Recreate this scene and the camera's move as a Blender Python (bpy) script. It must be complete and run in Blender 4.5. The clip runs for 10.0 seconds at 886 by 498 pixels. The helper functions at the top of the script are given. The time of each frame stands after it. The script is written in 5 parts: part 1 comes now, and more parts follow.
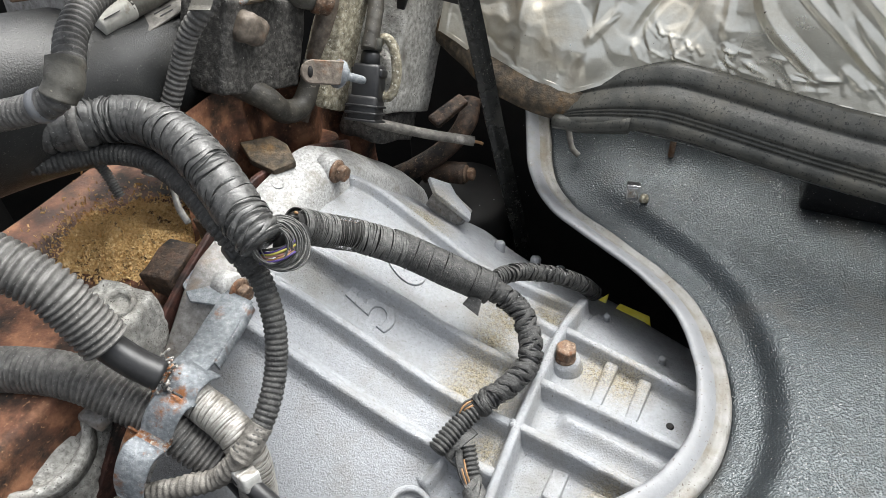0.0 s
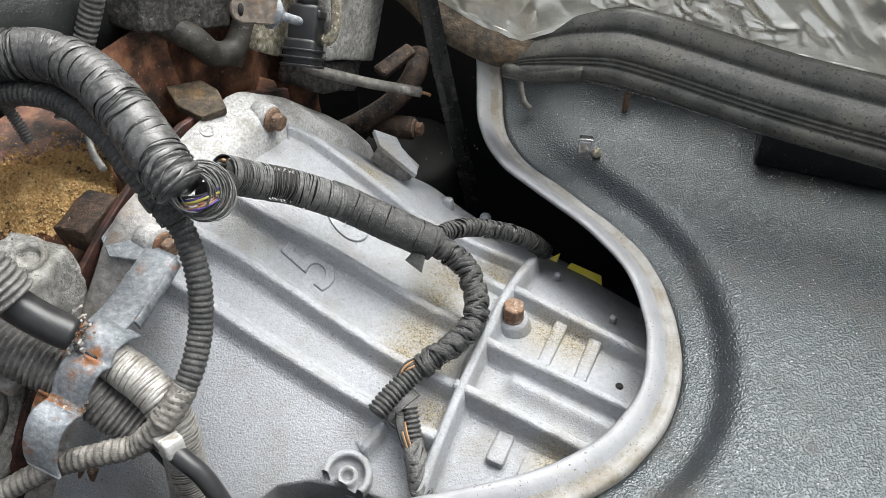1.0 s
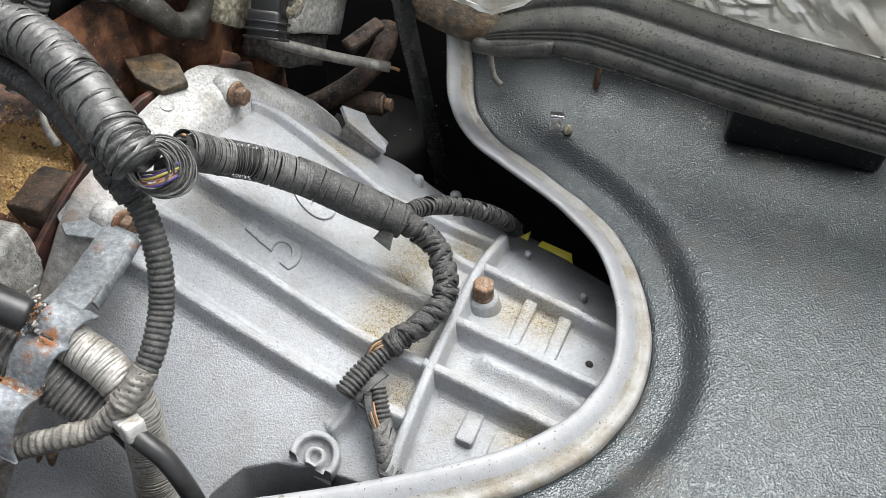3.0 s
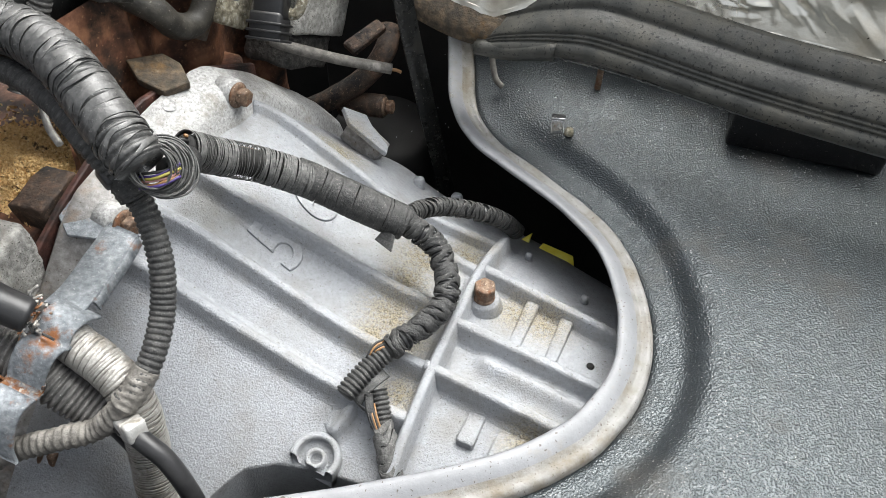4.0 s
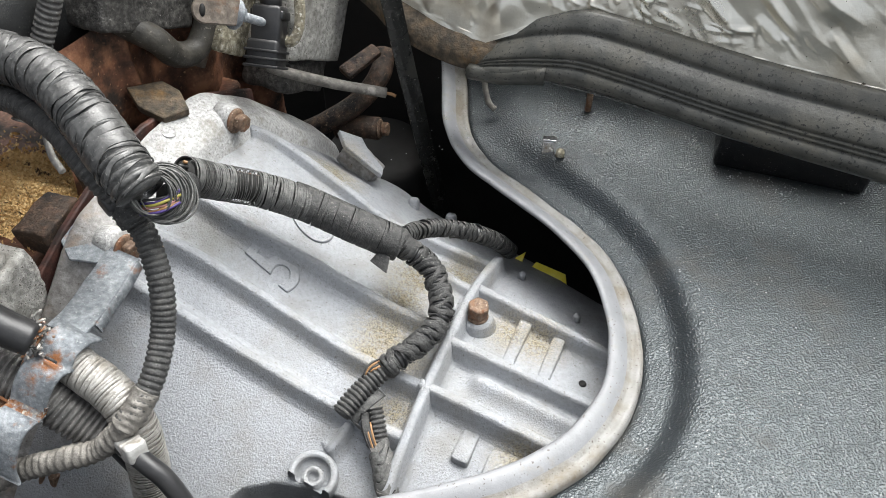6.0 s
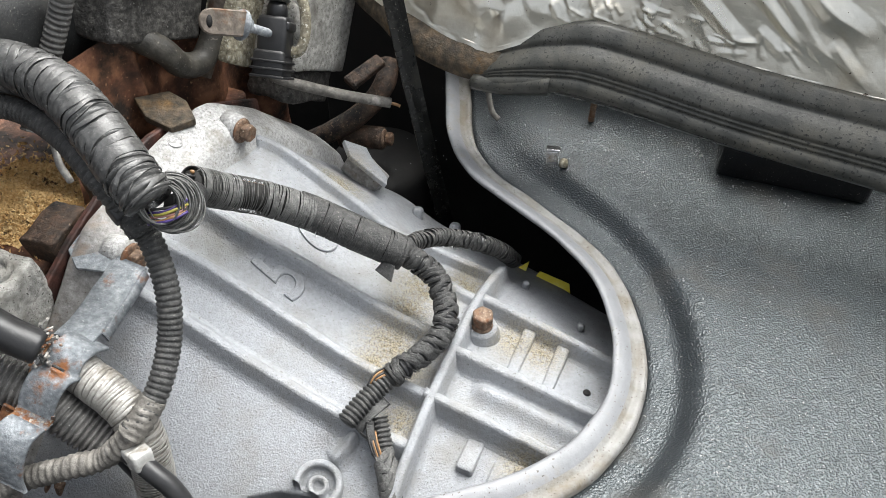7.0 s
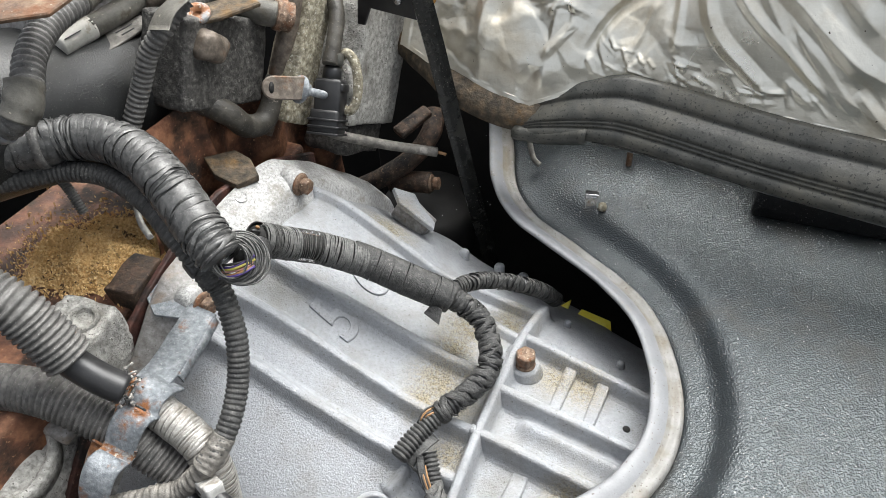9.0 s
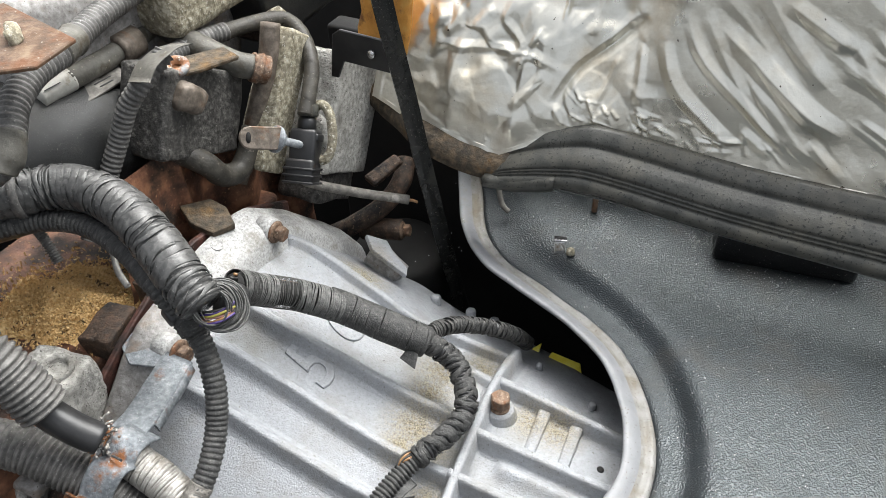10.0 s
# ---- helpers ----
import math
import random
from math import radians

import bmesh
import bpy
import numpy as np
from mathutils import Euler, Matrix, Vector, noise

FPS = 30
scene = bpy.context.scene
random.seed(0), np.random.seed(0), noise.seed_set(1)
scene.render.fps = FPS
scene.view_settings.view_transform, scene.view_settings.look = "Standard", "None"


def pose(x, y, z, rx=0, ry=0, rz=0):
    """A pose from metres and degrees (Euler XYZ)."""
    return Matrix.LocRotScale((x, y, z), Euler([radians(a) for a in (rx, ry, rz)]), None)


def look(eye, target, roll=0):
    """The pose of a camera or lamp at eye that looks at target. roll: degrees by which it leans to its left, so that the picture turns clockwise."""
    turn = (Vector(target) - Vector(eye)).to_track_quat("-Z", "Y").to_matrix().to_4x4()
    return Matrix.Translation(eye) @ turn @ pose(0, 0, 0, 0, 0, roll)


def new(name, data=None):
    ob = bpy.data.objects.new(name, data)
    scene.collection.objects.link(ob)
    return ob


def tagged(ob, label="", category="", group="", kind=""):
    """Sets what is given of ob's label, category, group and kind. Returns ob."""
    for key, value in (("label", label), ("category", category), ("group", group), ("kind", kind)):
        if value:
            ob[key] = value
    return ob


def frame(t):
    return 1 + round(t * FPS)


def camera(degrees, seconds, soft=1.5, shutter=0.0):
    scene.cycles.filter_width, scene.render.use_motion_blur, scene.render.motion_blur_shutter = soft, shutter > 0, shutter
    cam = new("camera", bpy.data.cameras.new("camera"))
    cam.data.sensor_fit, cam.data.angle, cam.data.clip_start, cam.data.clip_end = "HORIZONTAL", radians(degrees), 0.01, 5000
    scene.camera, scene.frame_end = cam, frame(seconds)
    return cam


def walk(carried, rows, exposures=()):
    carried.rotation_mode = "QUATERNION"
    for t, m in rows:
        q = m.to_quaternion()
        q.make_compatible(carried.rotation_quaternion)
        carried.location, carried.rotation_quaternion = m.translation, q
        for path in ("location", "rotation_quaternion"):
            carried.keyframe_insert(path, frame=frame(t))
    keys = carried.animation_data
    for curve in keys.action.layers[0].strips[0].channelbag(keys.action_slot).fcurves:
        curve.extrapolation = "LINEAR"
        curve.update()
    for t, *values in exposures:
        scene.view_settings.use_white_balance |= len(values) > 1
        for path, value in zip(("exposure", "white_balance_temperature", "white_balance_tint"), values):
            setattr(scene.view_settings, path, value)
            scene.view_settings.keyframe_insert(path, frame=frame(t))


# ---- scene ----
from mathutils.geometry import delaunay_2d_cdt

cam = camera(61.0, 10.0, 0.8)
PATH = [
    (0, (0.124, 0.046, 0.456), (0.013, 1.467, -0.948), -4.0),
    (0.5, (0.131, 0.057, 0.43), (0.084, 1.447, -1.007), -2.0),
    (1, (0.136, 0.059, 0.425), (0.129, 1.424, -1.036), -0.9),
    (1.5, (0.138, 0.063, 0.42), (0.159, 1.403, -1.065), -0.3),
    (2, (0.14, 0.063, 0.417), (0.181, 1.391, -1.079), 0.2),
    (2.5, (0.14, 0.064, 0.418), (0.195, 1.387, -1.081), 0.8),
    (4, (0.138, 0.063, 0.417), (0.202, 1.393, -1.075), 1.4),
    (4.5, (0.139, 0.063, 0.417), (0.202, 1.395, -1.074), 1.3),
    (5, (0.14, 0.063, 0.417), (0.205, 1.4, -1.07), 1.3),
    (5.5, (0.142, 0.06, 0.422), (0.21, 1.409, -1.053), 1.3),
    (6, (0.141, 0.058, 0.429), (0.21, 1.417, -1.036), 1.1),
    (7.5, (0.138, 0.054, 0.432), (0.198, 1.442, -1.007), 0.9),
    (8, (0.138, 0.051, 0.435), (0.172, 1.45, -0.994), 0.1),
    (8.5, (0.138, 0.05, 0.443), (0.121, 1.459, -0.976), -1.6),
    (9, (0.142, 0.041, 0.47), (0.078, 1.466, -0.932), -3.4),
    (9.5, (0.14, 0.044, 0.468), (0.089, 1.509, -0.892), -3.4),
    (10, (0.131, 0.031, 0.478), (0.175, 1.539, -0.835), -1.1),
]
walk(cam, [(t, look(eye, target, roll)) for t, eye, target, roll in PATH], [(0.0, 1.36, 6400, 7), (10.0, 1.36, 6400, 7)])


# ---- light ----
def daylight():
    world = bpy.data.worlds.new("sky")
    scene.world = world
    world.use_nodes = True
    nt = world.node_tree
    sky = nt.nodes.new("ShaderNodeTexSky")
    sky.sky_type = "NISHITA"
    sky.sun_disc = False
    sky.sun_elevation, sky.sun_rotation = radians(62), radians(20)
    sky.air_density, sky.dust_density = 0.7, 9.0
    cloud = nt.nodes.new("ShaderNodeHueSaturation")
    cloud.inputs["Saturation"].default_value = 0.3
    nt.links.new(sky.outputs[0], cloud.inputs["Color"])
    nt.links.new(cloud.outputs[0], nt.nodes["Background"].inputs[0])
    nt.nodes["Background"].inputs[1].default_value = 0.145
    sun = new("sun", bpy.data.lights.new("sun", "SUN"))
    sun.data.energy, sun.data.angle, sun.data.color = 1.6, radians(36), (1.0, 0.98, 0.96)
    sun.matrix_world = look((1.35, 0.75, 1.75), (0.1, 0.4, 0))


daylight()


# ---- materials ----
def ramp(nt, fac, stops):
    n = nt.nodes.new("ShaderNodeValToRGB")
    while len(n.color_ramp.elements) < len(stops):
        n.color_ramp.elements.new(0.5)
    for e, (p, c) in zip(n.color_ramp.elements, stops):
        e.position, e.color = p, (*c, 1) if isinstance(c, tuple) else (c, c, c, 1)
    nt.links.new(fac, n.inputs[0])
    return n.outputs[0]


def noise_tex(nt, scale, detail=4.0, rough=0.55, co=None):
    n = nt.nodes.new("ShaderNodeTexNoise")
    n.inputs["Scale"].default_value, n.inputs["Detail"].default_value, n.inputs["Roughness"].default_value = scale, detail, rough
    nt.links.new(co, n.inputs["Vector"])
    return n.outputs[0]


def mixed(nt, fac, a, b):
    n = nt.nodes.new("ShaderNodeMix")
    n.data_type = "RGBA"
    for sock, val in ((n.inputs[0], fac), (n.inputs[6], a), (n.inputs[7], b)):
        if isinstance(val, bpy.types.NodeSocket):
            nt.links.new(val, sock)
        elif isinstance(val, tuple):
            sock.default_value = (*val, 1)
        else:
            sock.default_value = val
    return n.outputs[2]


def surface(name, tones, scale=40, rough=(0.4, 0.6), metal=0.0, stain=None, stain_at=(0.55, 0.68), stain_scale=14,
            speck=None, speck_at=(0.68, 0.72), speck_scale=300, bump=0.3, bump_scale=500, cells=False, cell_dist=0.001, coat=0.0,
            spots=(), spot_tone=(0.4, 0.32, 0.2), spread=0.2):
    """A worn surface: three tones at a fine scale, stains at a broad one, specks, relief, and deposits round given spots."""
    m = bpy.data.materials.new(name)
    m.use_nodes = True
    nt = m.node_tree
    p = nt.nodes["Principled BSDF"]
    co = nt.nodes.new("ShaderNodeNewGeometry").outputs["Position"]
    fine = noise_tex(nt, scale, 6, 0.6, co)
    col = ramp(nt, fine, [(0.5 - spread, tones[0]), (0.5, tones[1]), (0.5 + spread, tones[2])])
    ro = ramp(nt, noise_tex(nt, scale * 0.4, 4, 0.6, co), [(0.3, rough[0]), (0.7, rough[1])])
    if stain:
        f = ramp(nt, noise_tex(nt, stain_scale, 8, 0.65, co), [(stain_at[0], 0.0), (stain_at[1], 1.0)])
        col = mixed(nt, f, col, stain)
        ro = mixed(nt, f, ro, (0.8, 0.8, 0.8))
    if speck:
        f = ramp(nt, noise_tex(nt, speck_scale, 2, 0.5, co), [(speck_at[0], 0.0), (speck_at[1], 1.0)])
        col = mixed(nt, f, col, speck)
    if spots:
        total = None
        for x, y, z, r in spots:
            d = nt.nodes.new("ShaderNodeVectorMath")
            d.operation = "DISTANCE"
            nt.links.new(co, d.inputs[0])
            d.inputs[1].default_value = (x, y, z)
            k = nt.nodes.new("ShaderNodeMapRange")
            k.inputs[1].default_value, k.inputs[2].default_value, k.inputs[3].default_value, k.inputs[4].default_value = r * 0.15, r, 1.0, 0.0
            nt.links.new(d.outputs["Value"], k.inputs[0])
            if total is None:
                total = k.outputs[0]
            else:
                a = nt.nodes.new("ShaderNodeMath")
                a.operation = "MAXIMUM"
                nt.links.new(total, a.inputs[0])
                nt.links.new(k.outputs[0], a.inputs[1])
                total = a.outputs[0]
        a = nt.nodes.new("ShaderNodeMath")
        a.operation = "MULTIPLY"
        nt.links.new(total, a.inputs[0])
        nt.links.new(ramp(nt, noise_tex(nt, 260, 7, 0.8, co), [(0.35, 0.0), (0.52, 1.0)]), a.inputs[1])
        tone = ramp(nt, noise_tex(nt, 900, 5, 0.75, co), [(0.42, tuple(c * 0.22 for c in spot_tone)), (0.50, spot_tone), (0.66, tuple(min(1, c * 1.45) for c in spot_tone))])
        col = mixed(nt, a.outputs[0], col, tone)
        ro = mixed(nt, a.outputs[0], ro, (0.95, 0.95, 0.95))
    nt.links.new(col, p.inputs["Base Color"])
    nt.links.new(ro, p.inputs["Roughness"])
    p.inputs["Metallic"].default_value = metal
    p.inputs["Coat Weight"].default_value = coat
    if bump:
        b = nt.nodes.new("ShaderNodeBump")
        b.inputs["Strength"].default_value, b.inputs["Distance"].default_value = bump, cell_dist
        if cells:
            v = nt.nodes.new("ShaderNodeTexVoronoi")
            v.feature = "SMOOTH_F1"
            v.inputs["Scale"].default_value = bump_scale
            wob = nt.nodes.new("ShaderNodeVectorMath")
            wob.operation = "MULTIPLY_ADD"
            nn = nt.nodes.new("ShaderNodeTexNoise")
            nn.inputs["Scale"].default_value = bump_scale * 0.5
            nt.links.new(co, nn.inputs["Vector"])
            nt.links.new(nn.outputs[1], wob.inputs[0])
            wob.inputs[1].default_value = (0.0007, 0.0007, 0.0007)
            nt.links.new(co, wob.inputs[2])
            nt.links.new(wob.outputs[0], v.inputs["Vector"])
            h = v.outputs["Distance"]
        else:
            h = noise_tex(nt, bump_scale, 5, 0.65, co)
        nt.links.new(h, b.inputs["Height"])
        nt.links.new(b.outputs[0], p.inputs["Normal"])
    return m


# ---- plan: u runs along the gearbox from engine to tail, v across it ----
CA, SA = math.cos(radians(-28)), math.sin(radians(-28))


def at(u, v, z):
    return (0.014 + u * CA - v * SA, 0.430 + u * SA + v * CA, z)


DUST = [(*at(0.098, 0.087, -0.043), 0.038), (*at(0.099, 0.061, -0.038), 0.030), (*at(0.104, 0.022, -0.037), 0.038), (*at(0.119, 0.012, -0.039), 0.030), (*at(0.129, 0.041, -0.040), 0.024), (*at(0.101, 0.002, -0.038), 0.027),
        (*at(0.138, -0.028, -0.048), 0.024), (*at(0.183, 0.077, -0.050), 0.027), (*at(0.207, 0.080, -0.053), 0.032), (*at(0.233, -0.018, -0.056), 0.030), (*at(0.125, 0.120, -0.055), 0.030), (*at(-0.014, 0.150, -0.011), 0.041), (*at(-0.075, 0.028, 0.108), 0.041)]
M_CASE = surface("painted_cast_aluminium", [(0.245, 0.254, 0.268), (0.285, 0.296, 0.313), (0.32, 0.332, 0.350)], 330, (0.36, 0.52), 0.1,
                 stain=(0.22, 0.214, 0.20), stain_at=(0.48, 0.78), stain_scale=22, speck=(0.11, 0.105, 0.095), speck_at=(0.675, 0.71), speck_scale=640,
                 bump=1.0, bump_scale=640, cell_dist=0.0010, spots=DUST, spot_tone=(0.27, 0.235, 0.168))
M_FLANGE = surface("weathered_cast_aluminium", [(0.15, 0.143, 0.135), (0.26, 0.25, 0.24), (0.38, 0.37, 0.36)], 190, (0.55, 0.75), 0.1,
                   stain=(0.25, 0.2, 0.16), stain_scale=40, speck=(0.1, 0.08, 0.06), speck_scale=500, bump=0.6, bump_scale=400)
M_BLEACHED = surface("bleached_cast_aluminium", [(0.25, 0.248, 0.241), (0.39, 0.388, 0.38), (0.51, 0.51, 0.505)], 420, (0.5, 0.7), 0.05, spread=0.17,
                     stain=(0.24, 0.225, 0.19), stain_at=(0.52, 0.74), stain_scale=60, speck=(0.12, 0.11, 0.09), speck_at=(0.69, 0.72), speck_scale=520, bump=1.0, bump_scale=500, cell_dist=0.001)
# Pale specks are grit and also the coating grain's tiny glints, painted in.
M_FLOOR = surface("black_floor_coating", [(0.008, 0.0102, 0.012), (0.012, 0.015, 0.0175), (0.019, 0.0228, 0.026)], 60, (0.30, 0.42), 0.0,
                  stain=(0.040, 0.034, 0.028), stain_at=(0.54, 0.76), stain_scale=13, speck=(0.42, 0.41, 0.39), speck_at=(0.68, 0.71), speck_scale=900,
                  bump=1.0, bump_scale=800, cells=True, cell_dist=0.0008)
M_FLOOR.node_tree.nodes["Principled BSDF"].inputs["Specular IOR Level"].default_value = 0.72
M_FLOOR.node_tree.nodes["Principled BSDF"].inputs["Specular Tint"].default_value = (0.92, 1.0, 1.03, 1)
M_WHITE = surface("white_paint", [(0.16, 0.165, 0.174), (0.183, 0.188, 0.198), (0.205, 0.21, 0.22)], 60, (0.35, 0.5), 0.0,
                  stain=(0.20, 0.18, 0.15), stain_at=(0.56, 0.74), stain_scale=42, speck=(0.07, 0.06, 0.05), speck_at=(0.675, 0.705), speck_scale=480, bump=0.4, bump_scale=260)
M_RIM = surface("dirt_stained_white_paint", [(0.165, 0.16, 0.148), (0.21, 0.205, 0.193), (0.245, 0.243, 0.236)], 90, (0.45, 0.65), 0.0,
                stain=(0.13, 0.105, 0.07), stain_at=(0.46, 0.70), stain_scale=34, speck=(0.08, 0.065, 0.05), speck_at=(0.65, 0.70), speck_scale=520, bump=0.7, bump_scale=350)
M_RUBBER = surface("black_rubber", [(0.024, 0.0245, 0.0215), (0.045, 0.0455, 0.040), (0.074, 0.073, 0.064)], 55, (0.28, 0.44), 0.0,
                   stain=(0.098, 0.092, 0.074), stain_at=(0.47, 0.72), stain_scale=26, speck=(0.012, 0.012, 0.011), speck_at=(0.60, 0.66), speck_scale=420, bump=0.3, bump_scale=420)
M_BEAD = surface("shiny_black_rubber", [(0.008, 0.0085, 0.008), (0.014, 0.0145, 0.0135), (0.024, 0.0245, 0.022)], 60, (0.18, 0.32), 0.0, stain=(0.05, 0.047, 0.038), stain_at=(0.56, 0.76), stain_scale=30,
                 speck=(0.2, 0.19, 0.16), speck_at=(0.69, 0.72), speck_scale=700, bump=0.3, bump_scale=300)
M_FOIL = surface("aluminium_foil", [(0.69, 0.66, 0.575), (0.77, 0.742, 0.655), (0.84, 0.812, 0.725)], 30, (0.24, 0.38), 1.0,
                 stain=(0.52, 0.46, 0.36), stain_at=(0.48, 0.75), stain_scale=16, speck=(0.12, 0.1, 0.08), speck_at=(0.74, 0.76), speck_scale=220, bump=0.3, bump_scale=260)
M_CONDUIT = surface("grey_plastic_conduit", [(0.028, 0.028, 0.028), (0.056, 0.056, 0.055), (0.105, 0.105, 0.102)], 260, (0.22, 0.40), 0.0,
                    stain=(0.11, 0.108, 0.104), stain_at=(0.54, 0.70), stain_scale=150, speck=(0.25, 0.245, 0.235), speck_at=(0.68, 0.72), speck_scale=700, bump=0.3, bump_scale=700)
M_DUSTY = surface("dusty_light_grey_conduit", [(0.066, 0.064, 0.060), (0.115, 0.111, 0.105), (0.185, 0.179, 0.169)], 180, (0.35, 0.5), 0.0,
                  stain=(0.045, 0.045, 0.044), stain_at=(0.5, 0.72), stain_scale=70, speck=(0.3, 0.295, 0.28), speck_at=(0.67, 0.72), speck_scale=700, bump=0.7, bump_scale=700)
M_TAPE = surface("black_cloth_tape", [(0.018, 0.018, 0.018), (0.04, 0.04, 0.039), (0.075, 0.074, 0.071)], 300, (0.4, 0.6), 0.0,
                 stain=(0.10, 0.097, 0.09), stain_at=(0.54, 0.72), stain_scale=90, speck=(0.24, 0.23, 0.21), speck_at=(0.68, 0.72), speck_scale=800, bump=1.0, bump_scale=700)
M_CLOTH = surface("greyed_cloth_tape", [(0.06, 0.06, 0.058), (0.11, 0.11, 0.106), (0.17, 0.168, 0.162)], 300, (0.5, 0.7), 0.0,
                  stain=(0.16, 0.155, 0.145), stain_at=(0.54, 0.72), stain_scale=90, speck=(0.28, 0.27, 0.25), speck_at=(0.68, 0.73), speck_scale=800, bump=1.0, bump_scale=700)
M_BLACK = surface("black_plastic", [(0.012, 0.012, 0.013), (0.02, 0.02, 0.021), (0.03, 0.03, 0.03)], 60, (0.3, 0.45), bump=0.15, bump_scale=400)
M_GLOSS = surface("glossy_black_paint", [(0.004, 0.004, 0.0045), (0.007, 0.007, 0.0075), (0.011, 0.011, 0.012)], 60, (0.1, 0.2), speck=(0.12, 0.11, 0.1), speck_at=(0.70, 0.74), speck_scale=600, bump=0.15, bump_scale=200)
M_BRAID = surface("silver_heat_wrap", [(0.24, 0.228, 0.205), (0.36, 0.345, 0.32), (0.48, 0.465, 0.44)], 260, (0.3, 0.5), 0.35,
                  stain=(0.19, 0.165, 0.13), stain_at=(0.52, 0.75), stain_scale=50, bump=0.5, bump_scale=900)
M_GREYTAPE = surface("old_grey_tape", [(0.085, 0.08, 0.07), (0.15, 0.14, 0.125), (0.24, 0.225, 0.2)], 160, (0.5, 0.7), stain=(0.35, 0.33, 0.3), stain_scale=60, bump=0.6, bump_scale=600)
M_ZINC = surface("galvanised_steel", [(0.125, 0.138, 0.152), (0.205, 0.222, 0.238), (0.33, 0.347, 0.362)], 230, (0.45, 0.65), 0.2,
                 stain=(0.25, 0.105, 0.042), stain_at=(0.56, 0.66), stain_scale=42, speck=(0.34, 0.35, 0.35), speck_at=(0.62, 0.72), speck_scale=500, bump=0.6, bump_scale=450)
M_EDGERUST = surface("flaking_rust_on_zinc", [(0.12, 0.055, 0.03), (0.26, 0.11, 0.045), (0.34, 0.2, 0.11)], 160, (0.7, 0.9), 0.0, stain=(0.27, 0.275, 0.28), stain_at=(0.50, 0.58), stain_scale=70,
                     speck=(0.42, 0.38, 0.32), speck_at=(0.62, 0.68), speck_scale=420, bump=1.0, bump_scale=350)
M_RUST = surface("rusty_iron", [(0.06, 0.027, 0.016), (0.16, 0.068, 0.037), (0.30, 0.14, 0.074)], 50, (0.5, 0.75), 0.0,
                 spread=0.14, stain=(0.026, 0.018, 0.013), stain_at=(0.47, 0.64), stain_scale=30, speck=(0.34, 0.19, 0.1), speck_at=(0.66, 0.73), speck_scale=400, bump=0.9, bump_scale=350)
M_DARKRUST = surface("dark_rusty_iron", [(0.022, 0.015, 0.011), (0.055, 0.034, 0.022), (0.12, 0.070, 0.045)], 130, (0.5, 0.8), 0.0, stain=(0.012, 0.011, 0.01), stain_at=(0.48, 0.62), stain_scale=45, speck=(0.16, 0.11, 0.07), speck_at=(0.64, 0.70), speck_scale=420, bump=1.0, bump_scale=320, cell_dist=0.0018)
M_BOLT = surface("rusty_steel", [(0.06, 0.04, 0.028), (0.14, 0.09, 0.06), (0.28, 0.2, 0.14)], 300, (0.5, 0.75), 0.2,
                 stain=(0.17, 0.075, 0.035), stain_at=(0.5, 0.66), stain_scale=140, speck=(0.4, 0.33, 0.26), speck_at=(0.66, 0.71), speck_scale=700, bump=0.9, bump_scale=500)
M_PLATE = surface("orange_rust_plate", [(0.045, 0.029, 0.018), (0.11, 0.066, 0.040), (0.20, 0.14, 0.09)], 110, (0.6, 0.85), 0.0,
                  stain=(0.12, 0.05, 0.02), stain_at=(0.5, 0.64), stain_scale=60, speck=(0.25, 0.22, 0.18), speck_at=(0.68, 0.73), speck_scale=600, bump=0.9, bump_scale=300)
M_OLDCAST = surface("corroded_cast_aluminium", [(0.20, 0.194, 0.176), (0.42, 0.41, 0.38), (0.68, 0.67, 0.635)], 240, (0.7, 0.9), 0.0, spread=0.19,
                    stain=(0.13, 0.12, 0.10), stain_at=(0.52, 0.72), stain_scale=30, speck=(0.08, 0.072, 0.06), speck_at=(0.64, 0.70), speck_scale=480, bump=1.0, bump_scale=420, cell_dist=0.0022)
M_LICHEN = surface("yellowish_corroded_cast", [(0.13, 0.112, 0.074), (0.29, 0.26, 0.185), (0.53, 0.495, 0.39)], 230, (0.7, 0.9), 0.0, spread=0.16,
                   stain=(0.13, 0.115, 0.085), stain_at=(0.5, 0.70), stain_scale=50, speck=(0.5, 0.48, 0.42), speck_at=(0.62, 0.68), speck_scale=420, bump=1.0, bump_scale=350, cell_dist=0.002)
M_GRIME = surface("oily_grime", [(0.020, 0.019, 0.0175), (0.052, 0.049, 0.045), (0.14, 0.134, 0.122)], 210, (0.45, 0.7), 0.0,
                  stain=(0.12, 0.115, 0.105), stain_at=(0.56, 0.74), stain_scale=60, speck=(0.26, 0.25, 0.23), speck_at=(0.68, 0.72), speck_scale=500, bump=1.0, bump_scale=380, cell_dist=0.0018, spread=0.18)
M_DRUM = surface("dark_grey_paint", [(0.007, 0.0075, 0.0075), (0.012, 0.0125, 0.0125), (0.02, 0.0205, 0.02)], 60, (0.3, 0.5), 0.0,
                 stain=(0.035, 0.033, 0.028), stain_at=(0.55, 0.8), stain_scale=24, speck=(0.12, 0.115, 0.10), speck_at=(0.66, 0.72), speck_scale=1100, bump=0.5, bump_scale=700)
M_LABEL = surface("soiled_white_paper", [(0.34, 0.33, 0.29), (0.44, 0.43, 0.39), (0.52, 0.51, 0.47)], 120, (0.6, 0.8), stain=(0.24, 0.21, 0.16), stain_scale=90, bump=0.3, bump_scale=400)
